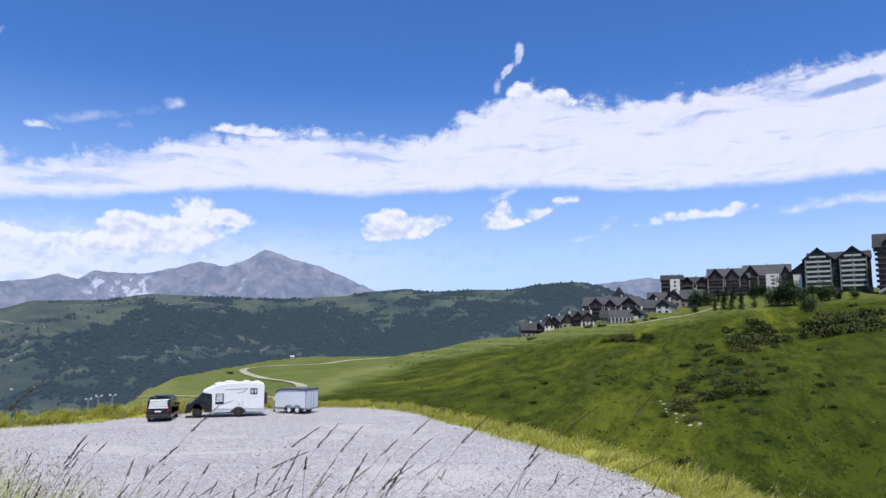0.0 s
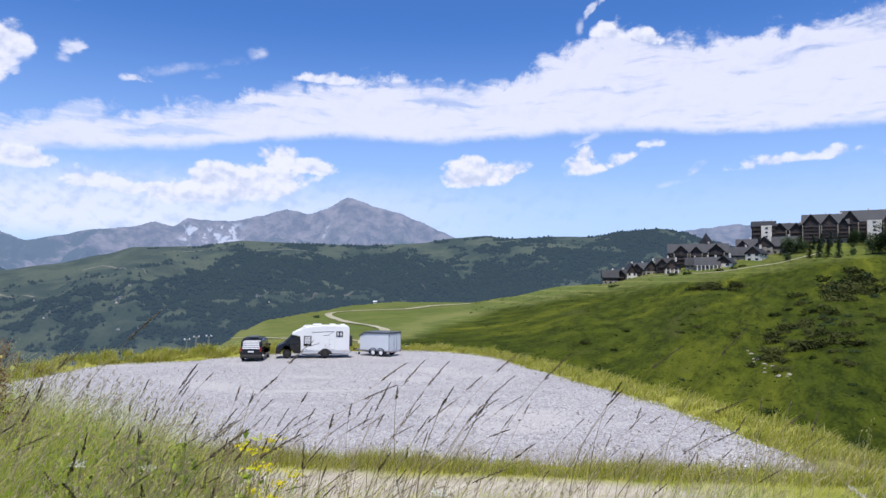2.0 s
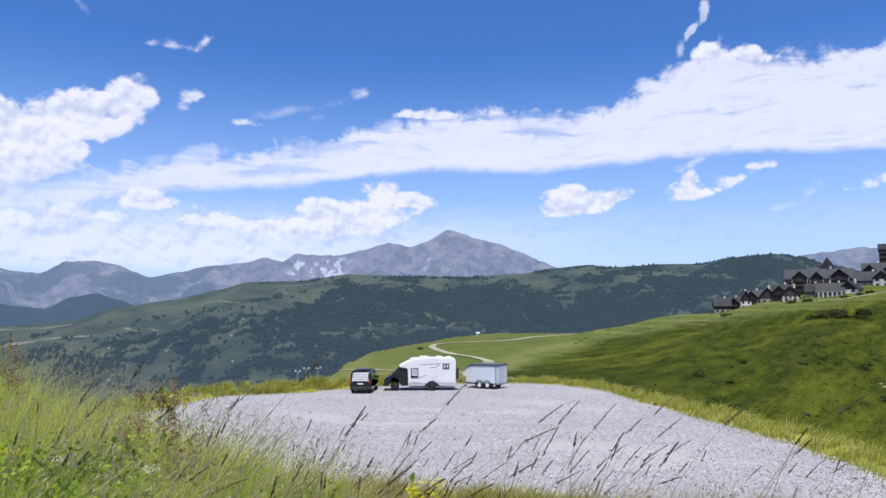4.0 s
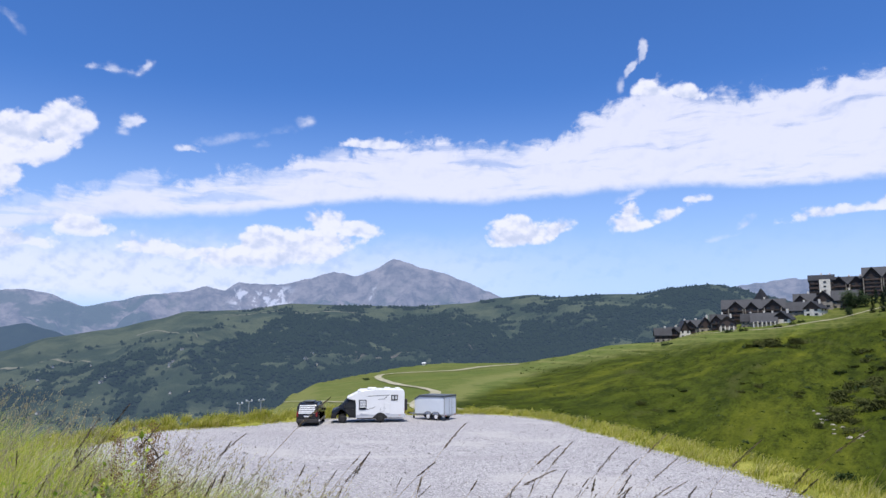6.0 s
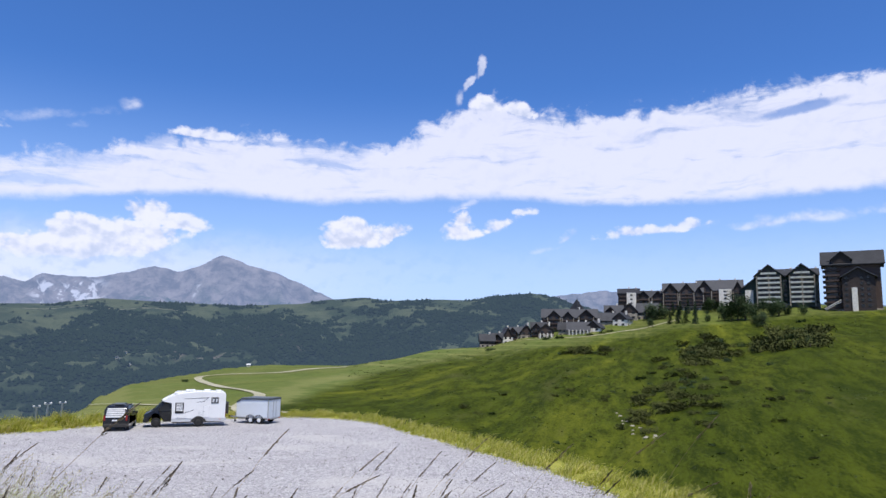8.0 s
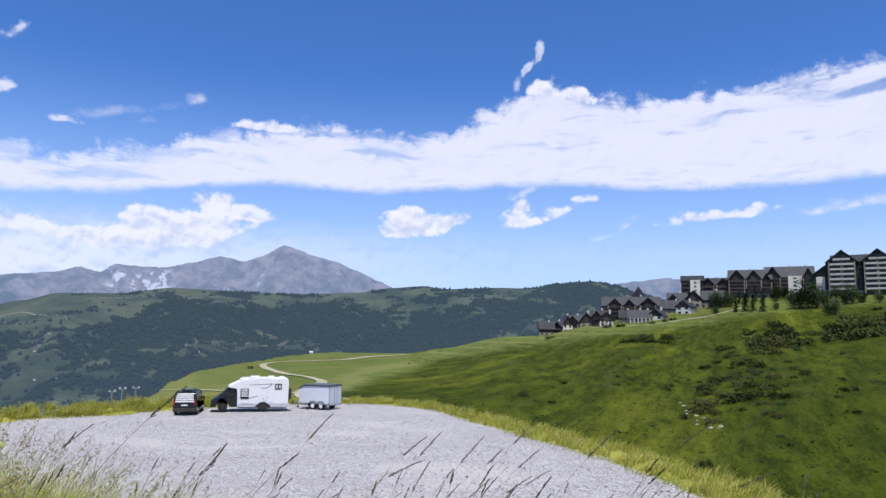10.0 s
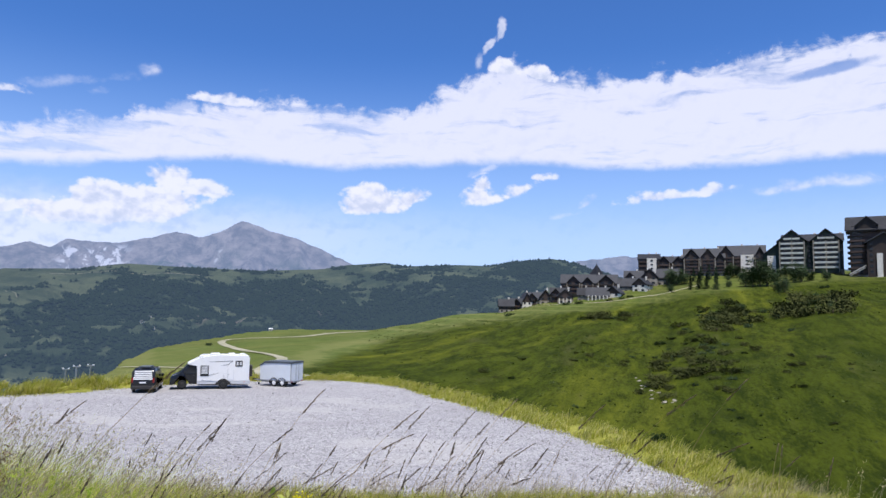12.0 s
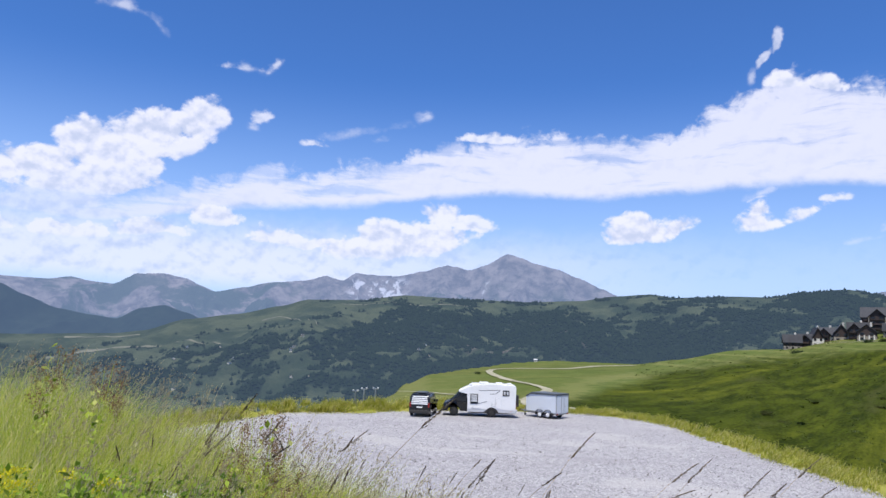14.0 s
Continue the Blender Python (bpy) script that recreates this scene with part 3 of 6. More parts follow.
# skyline of the wooded hills across the valley, and of the mountains behind: azimuth, elevation
HILLS = [(-80, 1.0), (-60, -0.5), (-50, -0.74), (-43.4, -0.47), (-41.5, -0.2), (-38.5, 0.77), (-34.9, 1.32), (-31.6, 2.1), (-29.6, 2.69), (-25.4, 2.84), (-22, 3.36), (-16.8, 3.22), (-12.6, 3.16),
         (-8.2, 3.38), (-5.6, 3.8), (-2.9, 4.02), (-1.2, 3.80), (3, 3.96), (5.5, 3.92), (7.6, 4.29), (10.3, 4.52), (12.2, 4.2), (14.0, 3.54), (18, 2.2), (30, 1.0), (45, 0.5)]
PEAKS = [(-80, 4.5), (-60, 3.5), (-49.4, 3.16), (-47.9, 3.16), (-46.5, 3.42), (-45.2, 3.19), (-43.7, 3.09), (-42.1, 3.95), (-40.3, 4.07), (-38.7, 3.8), (-37.7, 3.35), (-36.6, 2.94), (-34.6, 3.36),
         (-32.5, 3.87), (-29.9, 4.15), (-28.3, 4.6), (-27.0, 4.3), (-26.0, 4.93), (-24.6, 4.84), (-22.8, 4.83), (-20.9, 5.25), (-18.7, 5.87), (-16.9, 5.55), (-15.6, 6.02), (-14.0, 6.92),
         (-12.9, 6.66), (-11.8, 6.21), (-10, 5.8), (-8.3, 5.12), (-6.5, 4.33), (-5.3, 3.81), (-2, 2.5), (4, 2.0), (8, 3.0), (12.3, 4.33), (14.4, 4.54), (15.7, 4.73), (16.9, 4.62), (20, 4.0), (45, 3.0)]


def wooded(az, u, x, y):
    """How far the slope across the valley is covered by trees, 0 to 1."""
    w = hills(x, y, 360, 21.0) * 0.50 + hills(x, y, 130, 23.0) * 0.48 + hills(x, y, 45, 25.0) * 0.46
    top = -0.50 * step(0.80, 0.95, u) * step(2, -10, az) - 0.16 * step(0.70, 0.9, u) * step(-14, -30, az) - 0.22 * step(0.72, 0.86, u) * step(-12, -6, az) * step(9, 5, az)
    base = 0.36 * step(-36, -20, az) - 0.08 * step(-26, -38, az) - 0.16 * step(0.5, 0.2, u) * step(-14, -24, az)
    return step(-0.06, 0.10, w + top + base - 0.08)


def hill_point(az, u):
    crest = EYE + 3000 * math.tan(radians(interp(HILLS, az)))
    d = 1250 + 1750 * u
    x, y = polar(az, d)
    fold = 62 * noise.ridged_multi_fractal(Vector((x / 420, y / 900, 31.0)), 0.95, 2.1, 5, 0.9, 2.0) - 62
    z = VALLEY - 10 + (crest - VALLEY + 10) * (u ** 0.85) + fold * math.sin(math.pi * u) ** 0.8 + 7 * hills(x, y, 90, 33.0) * (1 - u ** 6)
    return x, y, z


# scree: azimuth, half width, place up the slope, half height, strength
SCREE = [(-13.9, 1.0, 0.55, 0.028, 1.0), (-16.6, 0.5, 0.53, 0.03, 0.6), (-7.7, 0.35, 0.52, 0.03, 0.7), (-15.2, 0.4, 0.48, 0.02, 0.5), (-9.4, 0.2, 0.66, 0.02, 0.5), (-12.4, 1.5, 0.80, 0.012, 0.35)]


def make_hills():
    azs = [-80 + 0.16 * i for i in range(780)]
    nv = 110
    verts, wood, bare = [], [], []
    for az in azs:
        for j in range(nv):
            u = j / (nv - 8)
            x, y, z = hill_point(az, min(u, 1.0))
            if u > 1:
                x, y = polar(az, 3000 + 1500 * (u - 1))
                z -= (u - 1) * 1600
            verts.append((x, y, z))
            wood.append(wooded(az, u, x, y))
            bare.append(max(k * step(1.3, 0.5, math.hypot((az - a) / w, (u - c) / h) + 0.6 * hills(x, y, 30, 2)) for a, w, c, h, k in SCREE))
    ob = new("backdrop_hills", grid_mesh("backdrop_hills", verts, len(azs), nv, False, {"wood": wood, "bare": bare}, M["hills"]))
    tagged(ob, "hazy wooded mountain slopes with green pastures across the valley", "hills", kind="structure")


make_hills()


def make_mountains(name, skyline, near, far, mat, label, rough):
    azs = [-80 + 0.12 * i for i in range(1040)]
    nv = 60
    verts, bare, snow = [], [], []
    for az in azs:
        e = interp(skyline, az) + (0.06 * hills(az * 1.6, 1, 1.0, 7.0) + 0.05 * hills(az * 6.0, 1, 1.0, 9.0)) * rough * step(2.5, 4.5, interp(skyline, az))
        top = EYE + far * math.tan(radians(e))
        for j in range(nv):
            u = j / (nv - 1)
            d = near + (far - near) * u
            x, y = polar(az, d)
            z = -150 + (top + 150) * u ** 1.15
            z += rough * math.sin(math.pi * u) ** 0.8 * (noise.ridged_multi_fractal(Vector((x / 420, y / 800, 41.0)), 0.9, 2.1, 7, 0.9, 2.0) - 1.1) * 150
            verts.append((x, y, z))
            bare.append(step(0.55, 0.85, u + 0.2 * hills(x, y, 200, 3.0)) * step(3.6, 5.0, e))
            snow.append(max(step(2.9, 1.4, abs(az + 24.3)) * step(0.74, 0.84, u) * step(1.0, 0.95, u), 0.6 * step(0.22, 0.05, abs(az + 15.6 + 5.0 * (0.8 - u))) * step(0.70, 0.76, u) * step(0.88, 0.8, u)))
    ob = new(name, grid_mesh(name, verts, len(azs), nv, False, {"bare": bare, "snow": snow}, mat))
    tagged(ob, label, "mountains", kind="structure")


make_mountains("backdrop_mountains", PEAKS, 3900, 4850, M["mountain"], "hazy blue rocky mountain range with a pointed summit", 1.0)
SPUR = [(-80, 6), (-60, 4.5), (-50.7, 2.68), (-49.3, 2.0), (-47.1, 1.15), (-45, 0.8), (-43.3, 0.6), (-41.7, 1.44), (-40.1, 1.73), (-38.7, 1.3), (-36, 0.2), (-30, -1), (45, -2)]
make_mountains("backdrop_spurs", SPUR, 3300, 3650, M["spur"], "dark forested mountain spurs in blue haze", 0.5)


# ---- building blocks ----
def part(name, bm, mat, parent=None, label="", smooth=False):
    me = bpy.data.meshes.new(name)
    bmesh.ops.recalc_face_normals(bm, faces=bm.faces[:])
    if smooth:
        for f in bm.faces:
            f.smooth = True
    bm.to_mesh(me)
    bm.free()
    me.materials.append(mat)
    ob = new(name, me)
    ob.parent = parent
    if label:
        tagged(ob, label)
    return ob


def box(size, at=(0, 0, 0), bevel=0.0, rot=None, bm=None):
    bm = bm or bmesh.new()
    m = Matrix.Translation(at) @ (rot or Matrix()) @ Matrix.Diagonal((*size, 1))
    made = bmesh.ops.create_cube(bm, size=1.0, matrix=m)["verts"]
    if bevel:
        edges = list({e for v in made for e in v.link_edges})
        bmesh.ops.bevel(bm, geom=edges, offset=bevel, segments=2, affect="EDGES", profile=0.6)
    return bm


def prism(profile, y0, y1, bevel=0.0, bm=None, taper=0.0):
    """Extrudes a profile of (x, z) from y0 to y1. taper: how far the upper points come in."""
    bm = bm or bmesh.new()
    zs = [p[1] for p in profile]
    lo, hi = min(zs), max(zs)
    rings = []
    for y, s in ((y0, 1), (y1, -1)):
        rings.append([bm.verts.new((x, y + s * taper * max(0.0, (z - lo) / (hi - lo) - 0.4), z)) for x, z in profile])
    caps = [bm.faces.new(rings[0]), bm.faces.new(rings[1][::-1])]
    n = len(profile)
    for i in range(n):
        bm.faces.new((rings[0][i], rings[1][i], rings[1][(i + 1) % n], rings[0][(i + 1) % n]))
    if bevel:
        bmesh.ops.bevel(bm, geom=list({e for f in caps for e in f.edges}), offset=bevel, segments=3, affect="EDGES", profile=0.5)
    return bm


def tube(r0, r1, length, at=(0, 0, 0), axis="Z", seg=20, bevel=0.0, bm=None):
    bm = bm or bmesh.new()
    turn = {"Z": Matrix(), "X": Matrix.Rotation(math.pi / 2, 4, "Y"), "Y": Matrix.Rotation(-math.pi / 2, 4, "X")}[axis]
    made = bmesh.ops.create_cone(bm, cap_ends=True, segments=seg, radius1=r0, radius2=r1, depth=length, matrix=Matrix.Translation(at) @ turn)["verts"]
    if bevel:
        rims = [e for e in {e for v in made for e in v.link_edges} if any(len(f.verts) > 4 for f in e.link_faces)]
        bmesh.ops.bevel(bm, geom=rims, offset=bevel, segments=2, affect="EDGES", profile=0.5)
    return bm


def thing(name, label, category, x, y, z, rz, group=""):
    ob = new(name)
    ob.matrix_world = pose(x, y, z, 0, 0, rz)
    ob.empty_display_size = 0.2
    return tagged(ob, label, category, group)


def wheel(parent, x, y, r, w, rim_mat, side, name="wheel"):
    tyre = part(name, tube(r, r, w, (x, y, r), "Y", 28, 0.035), M["rubber"], parent, "black rubber tyre")
    bm = tube(r * 0.62, r * 0.55, 0.05, (x, y + side * (w / 2 + 0.005), r), "Y", 20, 0.01)
    for k in range(6):
        a = k * math.pi / 3
        box((r * 0.5, 0.03, 0.045), (x + math.cos(a) * r * 0.30, y + side * (w / 2 + 0.03), r + math.sin(a) * r * 0.30), 0, Matrix.Rotation(-a, 4, "Y"), bm)
    part("rim", bm, rim_mat, tyre, "spoked wheel rim")
    part("hub_cap", tube(r * 0.14, r * 0.1, 0.05, (x, y + side * (w / 2 + 0.04), r), "Y", 12), rim_mat, tyre)


def motorhome(x, y, z, rz):
    v = thing("motorhome", "white motorhome with a black cab, parked on gravel", "motorhome", x, y, z, rz)
    shell = [(-3.1, 0.62), (-3.12, 2.50), (-3.04, 2.70), (-2.9, 2.76), (-0.8, 2.78), (0.3, 2.70), (1.0, 2.50), (1.72, 2.16), (1.80, 2.06), (1.62, 1.98), (1.05, 1.95), (1.05, 0.62)]
    part("body", prism(shell, -1.12, 1.12, 0.05), M["white"], v, "white living cabin")
    part("skirt", prism([(-3.08, 0.36), (-3.08, 0.64), (1.05, 0.64), (1.05, 0.40), (-0.4, 0.40), (-0.5, 0.62), (-1.55, 0.62), (-1.65, 0.40)], -1.10, 1.10, 0.02), M["pale"], v, "pale grey lower skirt")
    cab = [(1.00, 0.42), (1.65, 0.42), (1.72, 0.74), (1.98, 0.92), (2.40, 0.92), (2.66, 0.74), (2.72, 0.40), (3.02, 0.40), (3.12, 0.60), (3.09, 0.92), (2.98, 1.10), (2.38, 1.30), (1.74, 2.04), (1.00, 2.06)]
    part("cab", prism(cab, -1.0, 1.0, 0.07, taper=0.16), M["black"], v, "glossy black cab", True)
    part("windscreen", prism([(2.36, 1.34), (2.40, 1.32), (1.80, 2.02), (1.76, 2.02)], -0.80, 0.80), M["glass"], v, "dark windscreen")
    for s in (1, -1):
        d = part("cab_door", prism([(1.12, 0.60), (1.70, 0.60), (1.95, 1.00), (2.0, 1.22), (1.12, 1.24)], s * 0.985, s * 1.015), M["black"], v)
        part("cab_window", prism([(1.14, 1.27), (2.12, 1.27), (1.66, 1.88), (1.14, 1.90)], s * 0.90, s * 0.99), M["glass"], d, "dark side window")
        part("door_handle", box((0.18, 0.03, 0.04), (1.28, s * 1.02, 1.12), 0.01), M["bronze"], d)
        mir = part("mirror", box((0.12, 0.16, 0.30), (2.02, s * 1.16, 1.42), 0.03), M["black"], v)
        part("mirror_arm", box((0.06, 0.16, 0.05), (2.02, s * 1.04, 1.32)), M["black"], mir)
        part("headlight", prism([(2.78, 0.84), (3.08, 0.84), (3.02, 1.04), (2.84, 1.06)], s * 0.62, s * 0.93, 0.02), M["alloy"], v, "clear headlight")
        for wx in (2.19, -1.03):
            wheel(v, wx, s * (1.03 if wx < 0 else 0.93), 0.37, 0.24, M["bronze"], s)
        part("wheel_arch", prism([(-1.56, 0.36)] + [(-1.03 - 0.53 * math.cos(k * math.pi / 10), 0.36 + 0.48 * math.sin(k * math.pi / 10)) for k in range(1, 10)] + [(-0.50, 0.36)], s * 0.9, s * 1.126), M["bronze"], v, "dark wheel arch")
        # windows and hatches of the cabin wall
        for wx, wz, ww, wh in ((0.48, 1.50, 0.66, 0.86), (-2.25, 2.07, 0.58, 0.48)):
            fr = part("cabin_window", box((ww, 0.05, wh), (wx, s * 1.125, wz), 0.02), M["bronze"], v, "dark framed cabin window")
            part("pane", box((ww - 0.12, 0.02, wh - 0.12), (wx, s * 1.150, wz)), M["glass"], fr)
            if ww > 0.6:
                for k in range(7):
                    part("blind_slat", box((ww - 0.16, 0.014, 0.066), (wx, s * 1.167, wz + 0.32 - 0.085 * k), 0.004), M["pale"] if k % 3 else M["white"], fr)
            else:
                for k in (-0.13, 0.13):
                    part("blind_slat", box((0.16, 0.012, wh - 0.2), (wx + k, s * 1.166, wz), 0.004), M["pale"], fr)
        for hx, hz, hw, hh in ((-1.60, 1.18, 0.50, 0.92), (-1.16, 1.08, 0.28, 0.34), (0.30, 0.76, 0.78, 0.16)):
            h = part("locker_door", box((hw, 0.03, hh), (hx, s * 1.118, hz), 0.012), M["pale"], v, "locker door with a grey seal")
            part("door_panel", box((hw - 0.05, 0.02, hh - 0.05), (hx, s * 1.130, hz), 0.01), M["white"], h)
            part("latch", box((0.07, 0.02, 0.04), (hx + hw * 0.36, s * 1.145, hz), 0.008), M["bronze"], h)
        for (ax, az_), (bx, bz), th in (((0.1, 2.22), (-1.75, 2.30), 0.035), ((-1.75, 2.30), (-1.35, 1.98), 0.035), ((-1.35, 1.98), (-0.85, 1.94), 0.03), ((0.15, 1.10), (-0.62, 1.32), 0.03)):
            ln, an = math.hypot(bx - ax, bz - az_), math.atan2(bz - az_, bx - ax)
            part("stripe", box((ln, 0.012, th), ((ax + bx) / 2, s * 1.124, (az_ + bz) / 2), 0, Matrix.Rotation(-an, 4, "Y")), M["bronze"], v, "dark decorative stripe")
        part("tail_light", box((0.04, 0.12, 0.5), (-3.12, s * 0.98, 0.95), 0.015), M["red"], v, "red tail light")
        part("side_marker", box((0.10, 0.02, 0.04), (-2.7, s * 1.115, 0.55), 0.005), M["orange"], v)
    part("grille", box((0.05, 1.1, 0.22), (3.09, 0, 0.84), 0.02), M["bronze"], v)
    part("front_bumper", box((0.28, 1.86, 0.24), (3.02, 0, 0.50), 0.06), M["black"], v)
    part("rear_bumper", box((0.16, 2.1, 0.24), (-3.14, 0, 0.56), 0.05), M["pale"], v)
    part("rear_carrier", box((0.22, 0.9, 0.95), (-3.26, 0.55, 1.45), 0.06), M["bronze"], v, "dark covered carrier on the rear wall")
    for hx, hw, hy, hh in ((-0.35, 0.75, 0.1, 0.15), (-1.7, 0.5, -0.2, 0.13), (0.62, 0.5, 0.2, 0.12), (-2.55, 0.4, 0.3, 0.12)):
        hz = 2.77 if hx < 0 else 2.62
        h = part("roof_hatch", box((hw, 0.6, hh), (hx, hy, hz + hh / 2), 0.04), M["white"], v, "white roof hatch")
        part("hatch_frame", box((hw + 0.08, 0.68, 0.04), (hx, hy, hz + 0.01), 0.01), M["pale"], h)
    part("awning_case", box((3.4, 0.12, 0.13), (-1.0, -1.10, 2.70), 0.03), M["pale"], v)
    part("under_tray", box((3.9, 1.7, 0.14), (-1.0, 0, 0.36), 0.02), M["bronze"], v)
    return v


def box_trailer(x, y, z, rz):
    v = thing("box_trailer", "pale grey box trailer with a dark roof, hitched to a motorhome", "trailer", x, y, z, rz)
    part("box", prism([(-1.55, 0.46), (-1.55, 2.00), (1.05, 2.00), (1.55, 1.72), (1.55, 0.46)], -1.0, 1.0, 0.03), M["trailer"], v, "pale grey panelled box")
    part("roof", prism([(-1.60, 2.00), (-1.60, 2.16), (1.02, 2.16), (1.60, 1.80), (1.58, 1.72), (1.05, 2.00)], -1.04, 1.04, 0.03), M["grey"], v, "dark grey roof with a sloping nose")
    part("chassis", box((3.05, 1.5, 0.12), (0, 0, 0.40), 0.02), M["steel"], v)
    for s in (1, -1):
        for wx in (0.12, -0.70):
            wheel(v, wx, s * 0.90, 0.31, 0.20, M["white"], s)
            bm = bmesh.new()
            for k in range(9):
                a = math.pi * k / 8
                box((0.16, 0.30, 0.03), (wx + 0.40 * math.cos(a), s * 0.93, 0.33 + 0.40 * math.sin(a)), 0, Matrix.Rotation(-a - math.pi / 2, 4, "Y"), bm)
            part("mudguard", bm, M["bronze"], v)
        part("corner_post", box((0.07, 0.05, 1.5), (-1.54, s * 0.99, 1.22), 0.015), M["steel"], v)
        part("floor_rail", box((3.1, 0.04, 0.09), (0, s * 1.01, 0.50), 0.01), M["steel"], v)
        part("tail_light", box((0.04, 0.20, 0.10), (-1.58, s * 0.86, 0.42), 0.01), M["red"], v, "red tail light")
        d = part("rear_door", box((0.03, 0.93, 1.38), (-1.565, s * 0.475, 1.22), 0.01), M["trailer"], v)
        part("lock_bar", tube(0.018, 0.018, 1.36, (-1.60, s * 0.22, 1.22), "Z", 8), M["steel"], d)
        part("lock_handle", box((0.03, 0.18, 0.03), (-1.61, s * 0.30, 1.05)), M["steel"], d)
    for s in (1, -1):
        part("drawbar", box((1.35, 0.07, 0.08), (2.05, s * 0.27, 0.42), 0.01, Matrix.Rotation(-s * 0.36, 4, "Z")), M["steel"], v)
    part("jockey_wheel", tube(0.10, 0.10, 0.07, (2.2, 0.12, 0.10), "Y", 14), M["rubber"], v)
    part("jockey_post", tube(0.03, 0.03, 0.6, (2.2, 0.12, 0.45), "Z", 10), M["steel"], v)
    part("hitch", box((0.35, 0.09, 0.10), (2.72, 0, 0.46), 0.02), M["bronze"], v)
    return v


def camper_van(x, y, z, rz):
    v = thing("van", "dark grey van with a white slatted cover on its rear window", "van", x, y, z, rz)
    side = [(-2.40, 0.30), (-2.46, 0.62), (-2.42, 1.05), (-2.28, 1.78), (-2.10, 1.93), (-1.0, 1.97), (0.6, 1.95), (0.95, 1.88), (1.62, 1.24), (2.25, 1.05), (2.42, 0.80), (2.44, 0.36), (1.95, 0.28), (1.85, 0.55),
            (1.55, 0.68), (1.25, 0.55), (1.15, 0.28), (-1.05, 0.28), (-1.15, 0.55), (-1.45, 0.68), (-1.75, 0.55), (-1.85, 0.28)]
    part("body", prism(side, -0.95, 0.95, 0.07, taper=0.20), M["van"], v, "dark grey metallic body", True)
    part("rear_window", box((0.03, 1.40, 0.62), (-2.375, 0, 1.43), 0.01, Matrix.Rotation(0.19, 4, "Y")), M["glass"], v, "dark rear window")
    for k in range(5):
        part("cover_slat", box((0.03, 1.52 - 0.05 * k, 0.10), (-2.45 + 0.033 * k, 0, 1.16 + 0.155 * k), 0.01, Matrix.Rotation(0.19, 4, "Y")), M["white"], v, "white slat")
    part("number_plate", box((0.02, 0.50, 0.11), (-2.46, 0.0, 0.86), 0.004), M["white"], v)
    part("rear_bumper", box((0.20, 1.84, 0.30), (-2.40, 0, 0.46), 0.06), M["bronze"], v)
    part("front_bumper", box((0.20, 1.80, 0.30), (2.36, 0, 0.44), 0.06), M["bronze"], v)
    part("windscreen", prism([(0.98, 1.86), (1.02, 1.88), (1.64, 1.28), (1.60, 1.26)], -0.72, 0.72), M["glass"], v)
    for s in (1, -1):
        for a, b in ((-2.15, -1.2), (-1.12, -0.1), (-0.02, 0.85)):
            part("side_window", prism([(a, 1.22), (b + (0.35 if b > 0.5 else 0), 1.22), (b, 1.72), (a + 0.06, 1.74)], s * 0.80, s * 0.93), M["glass"], v, "dark side window")
        part("tail_light", box((0.08, 0.14, 0.42), (-2.40, s * 0.84, 1.05), 0.02), M["red"], v, "red tail light")
        part("mirror", box((0.10, 0.20, 0.20), (1.25, s * 1.05, 1.22), 0.03), M["van"], v)
        part("roof_rail", box((2.7, 0.05, 0.05), (-0.7, s * 0.72, 1.99), 0.01), M["bronze"], v)
        for wx in (1.55, -1.45):
            wheel(v, wx, s * 0.84, 0.34, 0.22, M["alloy"], s)
    for rx in (-1.6, -0.2):
        part("roof_bar", box((0.06, 1.5, 0.04), (rx, 0, 2.03), 0.01), M["bronze"], v)
    part("roof_box", box((1.5, 0.9, 0.10), (-0.9, 0, 2.09), 0.03), M["grey"], v, "flat dark panel on the roof bars")
    v.scale = (0.93, 0.93, 0.93)
    return v


# heading angles are turned from the x axis
motorhome(-18.35, 61.7, 0.045, 198)
box_trailer(-12.9, 64.5, 0.045, 159)
camper_van(-22.65, 59.4, 0.045, 101)


# ---- the village on the hill ----
def shared(name, mesh, parent, at, scale=(1, 1, 1), rz=0.0, label=""):
    ob = new(name, mesh)
    ob.parent = parent
    ob.matrix_local = Matrix.Translation(at) @ Matrix.Rotation(rz, 4, "Z") @ Matrix.Diagonal((*scale, 1))
    if label:
        tagged(ob, label)
    return ob


def mesh_of(name, bm, mat):
    me = bpy.data.meshes.new(name)
    bmesh.ops.recalc_face_normals(bm, faces=bm.faces[:])
    bm.to_mesh(me)
    bm.free()
    me.materials.append(mat)
    return me


WINDOW = mesh_of("window", box((1, 0.16, 1), bevel=0.03), M["bronze"])
PANE = mesh_of("pane", box((0.82, 0.06, 0.84), (0, -0.09, 0)), M["glass"])
RAIL = mesh_of("balcony", box((1, 1, 1), bevel=0.02), M["rail"])
RAIL_DARK = mesh_of("balcony", box((1, 1, 1), bevel=0.02), M["wood"])
POST = mesh_of("pillar", box((0.5, 0.5, 1)), M["render"])


def window(parent, x, y, z, w, h, rz=0.0):
    o = shared("window", WINDOW, parent, (x, y, z), (w, 1, h), rz)
    shared("pane", PANE, o, (0, 0, 0))


